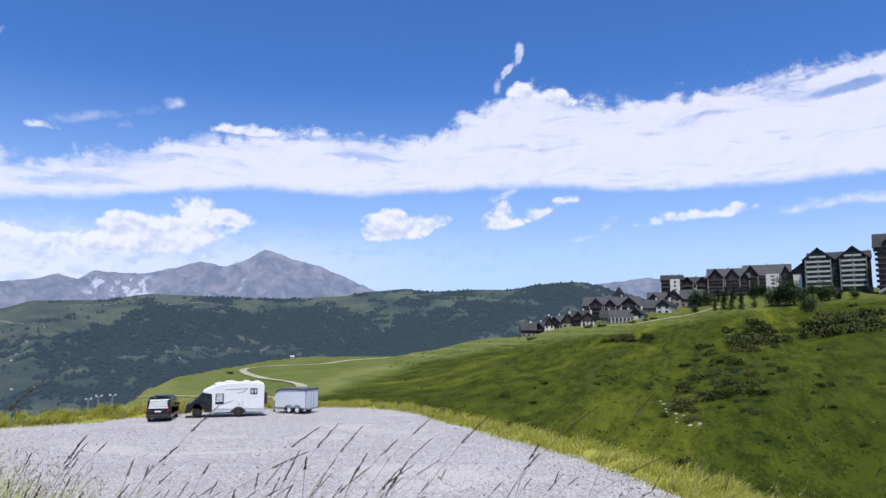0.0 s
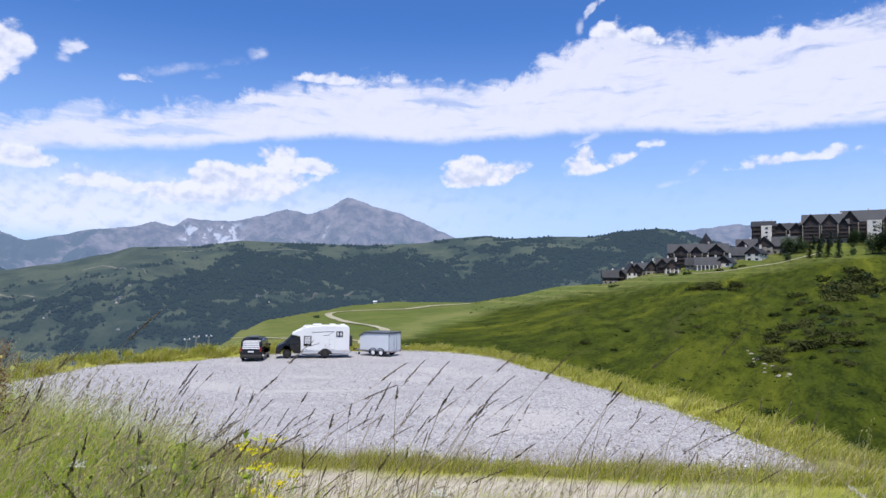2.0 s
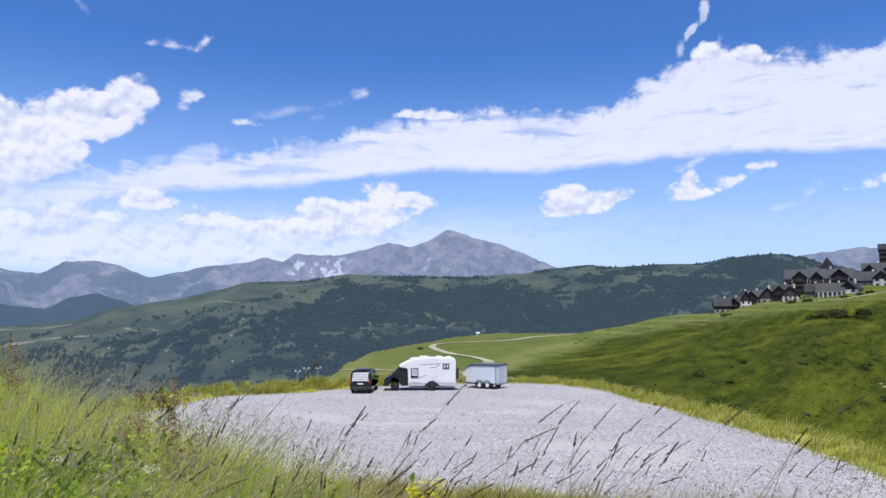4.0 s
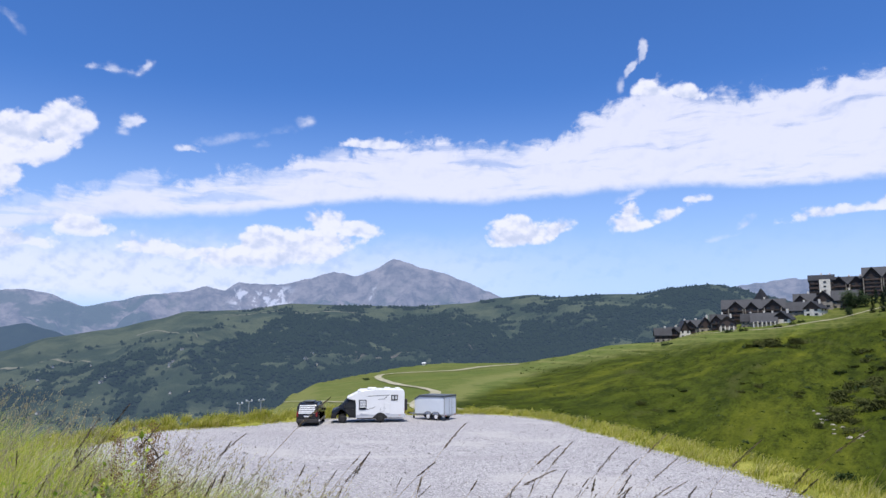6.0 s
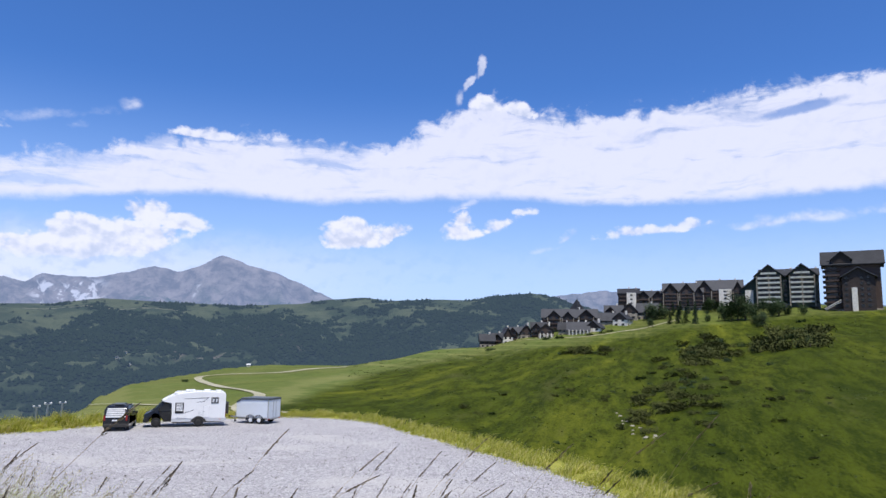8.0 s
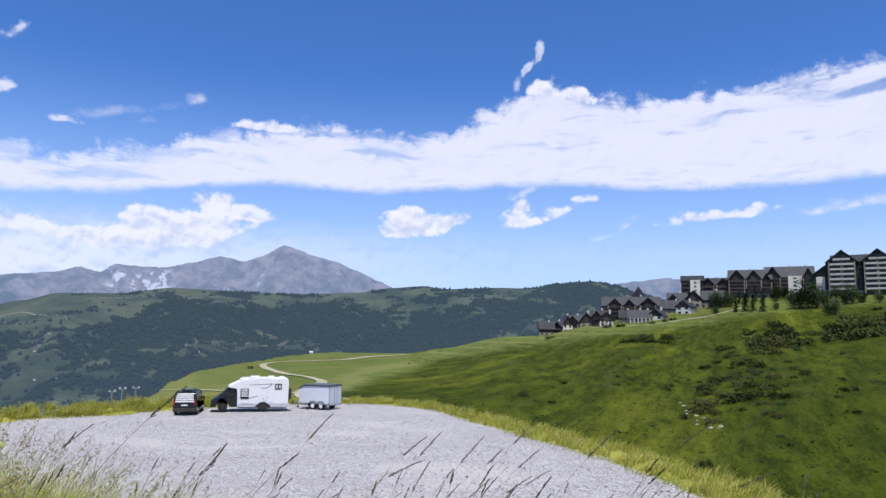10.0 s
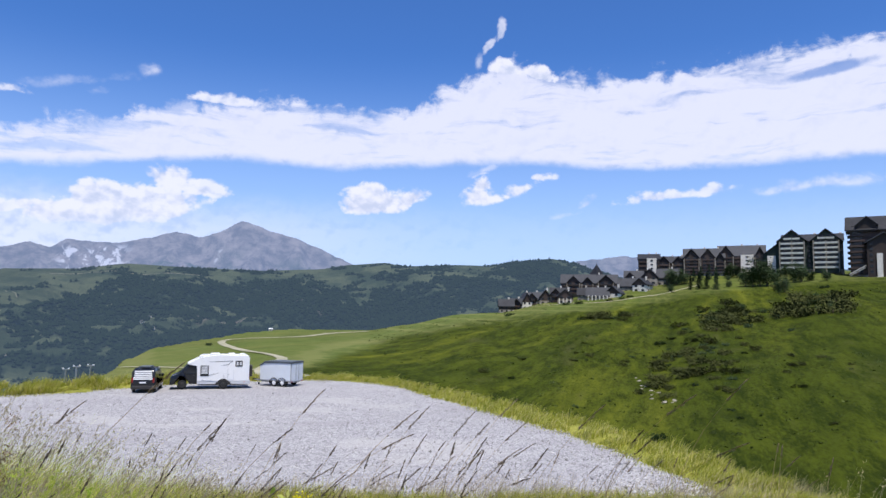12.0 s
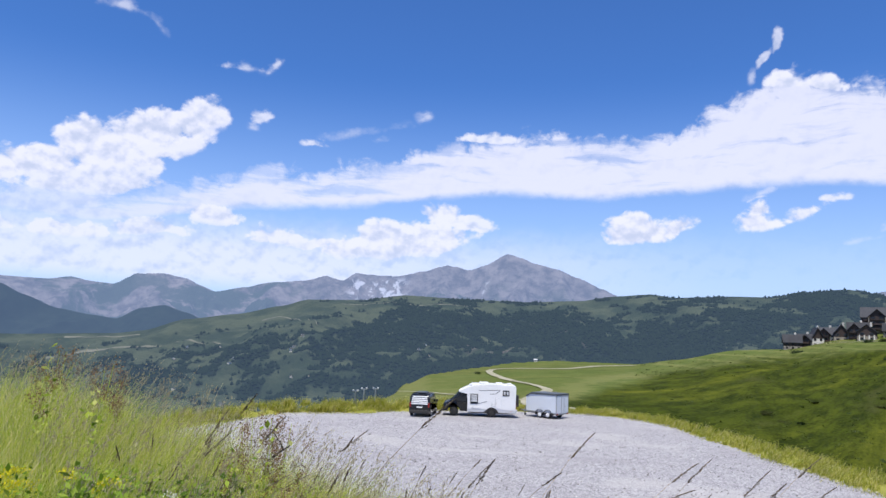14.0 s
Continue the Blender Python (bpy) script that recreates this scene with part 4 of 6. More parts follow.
def gabled(w, d, eave, ridge, along):
    """Walls with gables. along: whether the ridge runs from side to side (x) or from front to back (y)."""
    bm = bmesh.new()
    if along == "x":
        prof = [(-d / 2, 0), (d / 2, 0), (d / 2, eave), (0, ridge), (-d / 2, eave)]
        prism(prof, -w / 2, w / 2, bm=bm)
        bm.transform(Matrix.Rotation(math.pi / 2, 4, "Z"))
    else:
        prism([(-w / 2, 0), (w / 2, 0), (w / 2, eave), (0, ridge), (-w / 2, eave)], -d / 2, d / 2, bm=bm)
    return bm


def roof_slabs(w, d, eave, ridge, along, over=0.6, thick=0.3):
    """Two thick sloping slabs that overhang."""
    span, run = (d, w) if along == "x" else (w, d)
    k = (ridge - eave) / (span / 2)
    bm = bmesh.new()
    e = span / 2 + over
    prism([(-e, ridge - k * e), (0, ridge), (e, ridge - k * e), (e, ridge - k * e + thick), (0, ridge + thick * 1.25), (-e, ridge - k * e + thick)], -run / 2 - over, run / 2 + over, bm=bm)
    if along == "x":
        bm.transform(Matrix.Rotation(math.pi / 2, 4, "Z"))
    return bm


def house(name, label, category, x, y, z, turn, w, d, height, along="x", base=0.35, steep=0.42, wall="wood", foot="stone", storeys=2, bays=3, wings=(), rails=None,
          pillars=0, chimneys=1, group="houses of the mountain village", white_bay=None, cover="slate"):
    """A house whose front (-y) looks along turn. wings: gables that step forward, (offset, width, height)."""
    h = thing(name, label, category, x, y, z, turn, group)
    ridge, eave = height, height * (1 - steep)
    low = height * base
    part("wall", gabled(w, d, eave, ridge, along), M[wall], h, "dark boarded wall" if wall == "wood" else "")
    part("ground_floor", box((w + 0.16, d + 0.16, low + 3.0), (0, 0, (low - 3.0) / 2), 0.05), M[foot], h, "pale ground floor")
    rf = part("roof", roof_slabs(w, d, eave, ridge, along, 0.6 if w > 4 else 0.2, 0.3 if w > 4 else 0.12), M[cover], h, "dark grey slate roof" if cover == "slate" else "pale sheet roof")
    for k in range(chimneys):
        cx = (k - (chimneys - 1) / 2) * w / (chimneys + 1) + 0.18 * w
        part("chimney", box((0.9, 0.9, 2.2), (cx if along == "x" else 0.2 * w, 0.12 * d, ridge + 0.3), 0.04), M["render"], rf, "white chimney")
    step_z = eave / storeys
    for s in range(storeys):
        for b in range(bays):
            bx = (b + 0.5) / bays * w - w / 2
            if any(abs(bx - o) < ww * 0.55 for o, ww, hh in wings):
                continue
            window(h, bx, -d / 2 - 0.06, step_z * (s + 0.55), w / bays * 0.42, step_z * 0.5)
        for b in range(2):
            for side in (-1, 1):
                window(h, side * (w / 2 + 0.06), (b - 0.5) * d * 0.42, step_z * (s + 0.55), 1.2, step_z * 0.45, math.pi / 2)
        if rails and s:
            shared("balcony", RAIL if rails == "pale" else RAIL_DARK, h, (0, -d / 2 - 0.7, step_z * s + 0.5), (w * 0.94, 1.1, 0.95))
    if white_bay:
        o, ww = white_bay
        part("rendered_bay", box((ww, 1.4, eave * 1.02), (o, -d / 2 - 0.75, eave * 0.51), 0.03), M["render"], h, "white rendered bay")
        for s in range(1, storeys):
            window(h, o, -d / 2 - 1.5, step_z * (s + 0.5), ww * 0.24, step_z * 0.36)
    for o, ww, hh in wings:
        g = bmesh.new()
        prism([(-ww / 2, 0), (ww / 2, 0), (ww / 2, hh * 0.66), (0, hh), (-ww / 2, hh * 0.66)], -1.6, d / 2, bm=g)
        g.transform(Matrix.Translation((o, -d / 2, 0)))
        wing = part("gable", g, M[wall], h, "projecting gable")
        g = bmesh.new()
        k, e = hh * 0.34 / (ww / 2), ww / 2 + 0.7
        prism([(-e, hh - k * e), (0, hh), (e, hh - k * e), (e, hh - k * e + 0.3), (0, hh + 0.38), (-e, hh - k * e + 0.3)], -2.5, d / 2, bm=g)
        g.transform(Matrix.Translation((o, -d / 2, 0)))
        part("gable_roof", g, M["slate"], wing)
        n = max(1, round(hh / 3.2))
        if hh > 9:
            for side in (-1, 1):
                part("fin_wall", box((0.45, 1.3, hh * 0.62), (o + side * (ww / 2 - 0.1), -d / 2 - 2.1, hh * 0.31), 0.03), M["stone"], wing, "pale fin wall")
        for s in range(n):
            zz = hh * 0.66 / n * (s + 0.55)
            shared("balcony", RAIL_DARK, wing, (o, -d / 2 - 2.2, zz - 0.55), (ww * 0.9, 1.0, 0.8))
            for side in (-0.23, 0.23):
                window(wing, o + side * ww, -d / 2 - 1.66, zz + 0.2, ww * 0.26, min(1.5, hh * 0.2))
    for k in range(pillars):
        shared("pillar", POST, h, ((k + 0.5) / pillars * w - w / 2, -d / 2 - 1.0, low / 2 + 0.3), (1, 1, low + 0.6))
    return h


CH = "chalet with dark boards and slate roof"
GB = "gabled chalet with dark boards and slate roof"
house("chalet", "small " + CH + " above the meadow", "chalet", 47.4, 402.0, 7.9, -2, 8.0, 7, 7.4, "x", 0.25, 0.45, storeys=2, bays=3)
house("chalet", CH, "chalet", 54.2, 409.2, 9.0, -16, 6.4, 7, 7.0, "x", 0.45, 0.45, wings=((0.8, 4.4, 6.6),))
house("chalet", GB + " and white side walls", "chalet", 59.4, 410.5, 9.8, 8, 5.6, 7, 9.6, "y", 0.45, 0.5, bays=2, foot="render")
house("chalet", CH, "chalet", 65.3, 414.6, 12.6, -14, 7.6, 7, 7.2, "x", 0.4, 0.45, wings=((-1.0, 4.6, 6.8),))
house("chalet", GB, "chalet", 71.2, 413.6, 12.8, -4, 6.6, 8, 8.6, "y", 0.3, 0.45, bays=2)
house("chalet", CH, "chalet", 78.3, 410.3, 14.2, -10, 8.8, 8, 8.4, "x", 0.45, 0.45, wings=((-1.6, 5.0, 7.8),))
house("chalet", GB + " on white pillars", "chalet", 80.3, 399.5, 13.4, -14, 8.2, 8, 8.0, "y", 0.30, 0.42, pillars=4, bays=2)
house("chalet", CH, "chalet", 91.4, 402.4, 14.6, -16, 6.6, 7, 7.8, "x", 0.5, 0.45)
house("chalet", "long " + CH + " with white pillars", "chalet", 98.0, 397.7, 14.4, -14, 12.0, 8, 8.2, "x", 0.40, 0.52, pillars=6, bays=5, chimneys=2)
house("chalet", "white gable-ended " + GB, "chalet", 107.3, 396.5, 15.2, -34, 8.6, 8, 8.2, "y", 0.5, 0.45, bays=2, foot="render")
house("guesthouse", "large dark timber guesthouse with three gables and slate roof", "guesthouse", 98.7, 421.3, 19.5, -13, 32, 11, 11.6, "x", 0.28, 0.42, storeys=3, bays=9,
      wings=((-9, 7.5, 10.4), (-1.0, 6.5, 9.8), (9.5, 8.5, 11.0)), rails="dark", chimneys=1)
t = thing("turret", "steep pointed slate turret rising from a guesthouse roof", "turret", 103.9, 424.0, 28.0, -13)
part("turret_base", box((7.0, 7.0, 3.2), (0, 0, 0.6), 0.05), M["wood"], t)
part("turret_roof", tube(5.2, 0.25, 7.4, (0, 0, 5.8), "Z", 4), M["slate"], t, "pyramid slate roof")
part("finial", tube(0.12, 0.05, 1.4, (0, 0, 10.0), "Z", 8), M["bronze"], t)
house("chalet", "low " + CH, "chalet", 118.9, 408.7, 20.4, -20, 12.0, 8, 8.2, "x", 0.35, 0.5, bays=4)
house("chalet", "white-walled " + GB, "chalet", 124.6, 401.9, 20.6, -40, 8.0, 9, 7.8, "y", 0.5, 0.42, bays=2, foot="render")
house("chalet", GB, "chalet", 125.7, 422.3, 25.4, -18, 10.5, 8, 8.4, "x", 0.3, 0.5, wings=((-2, 5, 7.4),), bays=3)
house("chalet", GB, "chalet", 133.5, 415.7, 25.2, -24, 8.6, 8, 9.6, "y", 0.4, 0.45, bays=2)
house("chalet", CH, "chalet", 143.4, 414.4, 24.8, -22, 12.0, 8, 10.0, "x", 0.35, 0.48, wings=((2, 6, 8.6),), bays=4)
house("apartment_house", "tall white-fronted apartment house with dark balconies", "apartment house", 140.8, 440.7, 30.2, -18, 12.6, 11, 15.4, "x", 0.15, 0.20, storeys=5, bays=4, rails="dark",
      white_bay=(1.6, 5.6), chimneys=2)
house("apartment_house", "long dark timber apartment house with two gables", "apartment house", 155.0, 440.0, 33.0, -20, 17, 11, 11.4, "x", 0.2, 0.4, storeys=3, bays=6,
      wings=((-4.8, 7.0, 11.2), (3.8, 7.0, 11.0)), rails="dark", chimneys=2)
house("apartment_house", "dark timber apartment house with two tall gables and pale base", "apartment house", 171.0, 429.7, 32.8, -22, 23, 12, 15.8, "x", 0.18, 0.36, storeys=4, bays=8,
      wings=((-7.0, 8.6, 15.4), (2.2, 8.2, 15.2), (9.0, 5.5, 13.0)), rails="dark", chimneys=2)
house("apartment_house", "dark timber apartment house with a white rendered bay", "apartment house", 192.0, 425.1, 33.4, -24, 26, 12, 17.0, "x", 0.18, 0.36, storeys=5, bays=9,
      wings=((-8.6, 8.2, 16.4), (10.0, 5.6, 15.6)), white_bay=(3.0, 7.0), rails="dark", chimneys=2)
house("annex", "low pale annex in front of apartment houses", "annex", 176.0, 421.0, 31.0, -22, 16, 6, 3.8, "x", 0.7, 0.3, storeys=1, bays=5, chimneys=0)


def hotel(x, y, z, turn):
    """The block with two stepped gables full of pale balconies."""
    h = thing("apartment_block", "dark green apartment block with two gables of pale balconies", "apartment block", x, y, z, turn, "houses of the mountain village")
    part("wall", gabled(31, 13, 18.5, 22.6, "x"), M["greenwood"], h, "dark green boarded wall").location = (2.5, 0, 0)
    part("roof", roof_slabs(31, 13, 18.5, 22.6, "x"), M["slate"], h, "slate roof").location = (2.5, 0, 0)
    part("ground_floor", box((36.4, 13.4, 6.0), (0, 0, -0.6), 0.05), M["stone"], h, "pale stone ground floor")
    part("side_wall", prism([(-23.0, 0), (-14.0, 0), (-14.0, 18.0), (-23.0, 11.0)], -5.5, 5.5), M["greenwood"], h)
    part("side_roof", prism([(-24.0, 10.3), (-13.2, 18.8), (-13.2, 19.3), (-24.0, 10.9)], -6.6, 6.2), M["slate"], h, "roof sloping down beside the gable")
    part("rendered_bay", box((4.4, 0.6, 10.5), (-18.6, -5.7, 5.2), 0.03), M["render"], h, "white rendered bay")
    for o in (-7.8, 9.4):
        ww, hh = 14.0, 24.4
        g = bmesh.new()
        prism([(-ww / 2, 0), (ww / 2, 0), (ww / 2, 18.6), (0, hh), (-ww / 2, 18.6)], -3.0, 6.0, bm=g)
        g.transform(Matrix.Translation((o, -6.5, 0)))
        wing = part("gable", g, M["greenwood"], h, "tall gable with balconies")
        g = bmesh.new()
        k, e = (hh - 18.6) / (ww / 2), ww / 2 + 1.0
        prism([(-e, hh - k * e), (0, hh), (e, hh - k * e), (e, hh - k * e + 0.45), (0, hh + 0.55), (-e, hh - k * e + 0.45)], -4.6, 6.0, bm=g)
        g.transform(Matrix.Translation((o, -6.5, 0)))
        part("gable_roof", g, M["slate"], wing)
        for s in range(7):
            zz = 3.1 + 2.75 * s
            wide = 5.7 if zz < 17.5 else 4.0
            for side in (-1, 1):
                shared("balcony", RAIL, wing, (o + side * (wide / 2 + 0.15), -10.2, zz), (wide, 1.3, 1.0), 0.0, "pale boarded balcony")
                window(wing, o + side * (wide / 2 + 0.15), -9.56, zz + 1.35, wide * 0.8, 1.5)
        for side in (-1, 0, 1):
            part("fin_wall", box((0.5, 1.5, 18.0), (o + side * 6.3, -10.1, 9.2)), M["stone"], wing, "pale fin wall")
    for s in range(6):
        for bx in (0.8, 17.0):
            window(h, bx, -6.56, 4.4 + 2.75 * s, 1.6, 1.3)
    for cx in (-12, 1, 14):
        part("chimney", box((1.2, 1.0, 2.4), (cx + 3, 1.5, 22.6), 0.04), M["render"], h)


hotel(221.8, 405.7, 33.0, -29)


def tower(x, y, z, turn):
    h = thing("tower_block", "tall dark apartment tower with stacked balconies and grey roof", "tower block", x, y, z, turn, "houses of the mountain village")
    part("wall", gabled(26, 14, 27.5, 33.5, "x"), M["wood"], h, "dark brown boarded wall")
    part("roof", roof_slabs(26, 14, 27.5, 33.5, "x", 2.2, 0.5), M["slate"], h, "grey slate roof")
    part("ground_floor", box((26.4, 14.4, 6.0), (0, 0, -0.6), 0.05), M["stone"], h)
    part("low_wing", gabled(15, 16, 19, 23.5, "y"), M["wood"], h, "lower gabled wing").location = (2.5, -6, 0)
    part("low_wing_roof", roof_slabs(15, 16, 19, 23.5, "y", 1.2, 0.45), M["slate"], h).location = (2.5, -6, 0)
    part("rendered_bay", box((2.6, 0.9, 13.0), (0.5, -14.4, 6.5), 0.04), M["render"], h, "white rendered stair bay")
    part("roof_gable", gabled(9, 8, 4.0, 8.0, "y"), M["wood"], h, "gable in the roof").location = (-5.0, -4.6, 25.0)
    part("roof_gable_slope", roof_slabs(9, 8, 4.0, 8.0, "y", 0.9, 0.4), M["slate"], h).location = (-5.0, -4.6, 25.0)
    for s in range(9):
        shared("balcony", RAIL_DARK, h, (-9.5, -7.7, 3.0 + 2.9 * s), (7.0, 1.5, 1.0))
        window(h, -9.5, -7.06, 4.4 + 2.9 * s, 5.0, 1.5)
        shared("balcony", RAIL_DARK, h, (-13.6, 0, 3.0 + 2.9 * s), (1.4, 8.0, 1.0))
        if s < 6:
            for bx in (-3.2, 4.0, 7.0):
                window(h, bx, -14.06, 3.6 + 2.9 * s, 1.6, 1.4)
    for s in range(12):
        part("stair_step", box((0.7, 1.6, 0.3), (-13.0 + 0.6 * s, -15.0, 1.5 + 0.35 * s), 0.02), M["render"], h)
    part("stair_rail", box((9.0, 0.15, 0.45), (-9.6, -15.9, 4.4), 0, Matrix.Rotation(-0.53, 4, "Y")), M["render"], h, "white outside stair")


tower(243.0, 374.0, 28.6, -33)
house("hut", "tiny white hut on the meadow crest", "hut", -58.7, 283.0, land_z(-58.7, 283.0), 11, 1.2, 1.0, 0.9, "x", 0.4, 0.3, wall="render", foot="render", cover="pale", storeys=1, bays=1, chimneys=0, group="small huts")


def stroll(points, n):
    """A smooth line through plan points."""
    out = []
    for i in range(len(points) - 1):
        p = [Vector(points[min(max(i + k, 0), len(points) - 1)]) for k in (-1, 0, 1, 2)]
        for j in range(n):
            t_ = j / n
            out.append(0.5 * (2 * p[1] + (p[2] - p[0]) * t_ + (2 * p[0] - 5 * p[1] + 4 * p[2] - p[3]) * t_ ** 2 + (3 * p[1] - p[0] - 3 * p[2] + p[3]) * t_ ** 3))
    out.append(Vector(points[-1]))
    return out


def track(points, width, label):
    """A pale track draped over the land."""
    line = stroll(points, 14)
    verts, nv = [], 5
    for i, c in enumerate(line):
        a = (line[min(i + 1, len(line) - 1)] - line[max(i - 1, 0)]).normalized()
        for j in range(nv):
            o = (j / (nv - 1) - 0.5) * width * (1 + 0.25 * hills(c.x, c.y, 8.0, 2.0 + j))
            x, y = c.x - a.y * o, c.y + a.x * o
            verts.append((x, y, land_z(x, y) + 0.16))
    ob = new("track", grid_mesh("track", verts, len(line), nv, False, {}, M["track"]))
    tagged(ob, label, "track", kind="structure")


track([(-22.5, 104), (-25.4, 115), (-26.7, 138), (-31, 149), (-36, 156), (-42.5, 168), (-50, 186), (-55.5, 202), (-56.5, 212), (-51, 219), (-44.8, 227), (-38, 244), (-33.5, 290), (-24, 326)], 2.0,
      "pale dirt track winding over the meadow")
track([(-50, 117), (-45.3, 117.9), (-38.3, 115.6), (-30, 114), (-24.6, 112)], 1.1, "narrow pale path across the meadow")
track([(-18, 112), (-16.0, 106), (-11, 96), (-6, 88)], 1.0, "narrow pale path beside the gravel")
track([(60, 399), (72, 392), (88, 384), (104, 381), (122, 383), (140, 385), (152, 388)], 1.3, "pale path below the village")


def lift_pylon(x, y, top):
    z = land_z(x, y)
    p = thing("lift_pylon", "slim grey ski lift pylon with a cross arm", "lift pylon", x, y, z, 30, "ski lift pylons below the meadow")
    part("mast", tube(0.26, 0.16, top - z + 1.0, (0, 0, (top - z) / 2 - 0.5), "Z", 12), M["steel"], p)
    part("cross_arm", box((1.0, 0.2, 0.2), (0, 0, top - z), 0.03), M["steel"], p)
    for s in (-1, 1):
        part("sheave", box((0.28, 0.6, 0.3), (s * 0.42, 0, top - z + 0.16), 0.05), M["pale"], p)


for az, d, el in ((-25.85, 140, -4.2), (-25.2, 132, -4.02), (-24.3, 138, -3.98)):
    x, y = polar(az, d)
    lift_pylon(x, y, EYE + d * math.tan(radians(el)))


def hill_track(points, width):
    """A pale lane cut into the slope across the valley: azimuth, place up the slope."""
    verts = []
    line = stroll(points, 10)
    for c in line:
        for s in (-0.5, 0.5):
            x, y, z = hill_point(c.x, c.y + s * width * (1 + 0.4 * hills(c.x * 3, 1, 1.0)))
            verts.append((x, y, z + 1.2))
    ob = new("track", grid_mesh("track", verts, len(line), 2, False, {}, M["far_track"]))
    tagged(ob, "pale lane across the far pasture slope", "track", kind="structure")


hill_track([(-47.5, 0.72), (-44.9, 0.735), (-42.5, 0.77), (-40.3, 0.78), (-38, 0.71), (-35.9, 0.66)], 0.008)
hill_track([(-33.0, 0.90), (-31.3, 0.87), (-29.8, 0.76), (-28.8, 0.66)], 0.009)
hill_track([(-46.5, 0.92), (-44.0, 0.93), (-41.6, 0.94)], 0.010)
hill_track([(-27.0, 0.93), (-23.0, 0.92), (-20.0, 0.90), (-16.0, 0.88)], 0.006)


def farmhouses():
    """Pale houses strewn over the valley's far side."""
    me = mesh_of("wall", gabled(9, 6.5, 4.2, 6.4, "x"), M["render"])
    mr = mesh_of("roof", roof_slabs(9, 6.5, 4.2, 6.4, "x", 0.7, 0.4), M["grey"])
    rnd = random.Random(5)
    n = 0
    while n < 56:
        az, u = rnd.uniform(-50, -19), rnd.uniform(0.08, 0.62)
        x, y, z = hill_point(az, u)
        if wooded(az, u, x, y) > 0.35:
            continue
        h = thing("farmhouse", "small pale farmhouse with a grey roof across the valley", "farmhouse", x, y, z - 1, rnd.uniform(0, 360), "farmhouses across the valley")
        shared("wall", me, h, (0, 0, 0.8))
        shared("roof", mr, h, (0, 0, 0.8))
        n += 1


farmhouses()


# ---- plants ----
def leafy(c1, c2, rough=0.7, spec=0.2):
    def build(N, b):
        r = N.add("ShaderNodeNewGeometry").outputs["Random Per Island"]
        o = N.add("ShaderNodeObjectInfo").outputs["Random"]
        k = N.math("ADD", N.math("MULTIPLY", r, 0.75), N.math("MULTIPLY", o, 0.25))
        N.put(b.inputs["Base Color"], N.mix(k, c1, c2))
        b.inputs["Subsurface Weight"].default_value = 0.0
    return material("leaves", build, rough, spec=spec)


def three(stops, rough=0.75):
    """Blades of several colours, by chance."""
    def build(N, b):
        r = N.add("ShaderNodeNewGeometry").outputs["Random Per Island"]
        c = N.ramp(r, stops)
        N.put(b.inputs["Base Color"], c)
        # light shines through thin blades
        tr = N.add("ShaderNodeBsdfTranslucent", {"Color": c}).outputs[0]
        out = N.t.nodes["Material Output"]
        N.put(out.inputs[0], N.add("ShaderNodeMixShader", {0: 0.5, 1: b.outputs[0], 2: tr}).outputs[0])
    return material("blades", build, rough, spec=0.25)


M["leaf"] = leafy((0.012, 0.026, 0.008), (0.040, 0.066, 0.018))
M["needle"] = leafy((0.008, 0.020, 0.009), (0.026, 0.050, 0.020))
M["heath"] = leafy((0.028, 0.036, 0.011), (0.078, 0.084, 0.028), 0.9, 0.05)
M["tuft"] = leafy((0.024, 0.038, 0.008), (0.085, 0.110, 0.020))
M["bark"] = material("bark", speckled((0.04, 0.03, 0.022), (0.11, 0.085, 0.06), 6.0, 0.6, 0.03), 0.9)
M["grass"] = three([(0.0, (0.20, 0.30, 0.026)), (0.3, (0.44, 0.53, 0.05)), (0.6, (0.62, 0.63, 0.12)), (0.82, (0.74, 0.68, 0.26)), (1.0, (0.78, 0.72, 0.42))])
M["verge"] = three([(0.0, (0.17, 0.21, 0.022)), (0.4, (0.40, 0.42, 0.045)), (0.7, (0.60, 0.55, 0.12)), (1.0, (0.74, 0.65, 0.32))])
M["fresh"] = three([(0.0, (0.11, 0.20, 0.018)), (0.5, (0.33, 0.46, 0.035)), (0.85, (0.54, 0.62, 0.09)), (1.0, (0.62, 0.58, 0.24))])
M["herb"] = three([(0.0, (0.06, 0.12, 0.012)), (0.5, (0.21, 0.33, 0.028)), (1.0, (0.42, 0.52, 0.07))])
M["panicle"] = three([(0.0, (0.26, 0.20, 0.13)), (0.5, (0.48, 0.39, 0.24)), (1.0, (0.72, 0.63, 0.40))])
M["straw"] = three([(0.0, (0.28, 0.21, 0.12)), (0.6, (0.52, 0.42, 0.27)), (1.0, (0.72, 0.63, 0.47))])
M["seed"] = three([(0.0, (0.06, 0.048, 0.040)), (0.6, (0.15, 0.115, 0.085)), (1.0, (0.32, 0.25, 0.17))])
M["tan"] = three([(0.0, (0.10, 0.075, 0.055)), (0.6, (0.22, 0.17, 0.12)), (1.0, (0.40, 0.32, 0.22))])
M["rust"] = three([(0.0, (0.14, 0.07, 0.035)), (1.0, (0.34, 0.22, 0.11))])
M["yellow"] = three([(0.0, (0.66, 0.56, 0.01)), (1.0, (0.86, 0.78, 0.03))])
M["petal"] = three([(0.0, (0.70, 0.70, 0.62)), (1.0, (0.82, 0.82, 0.76))])
M["purple"] = three([(0.0, (0.12, 0.03, 0.18)), (1.0, (0.28, 0.08, 0.36))])
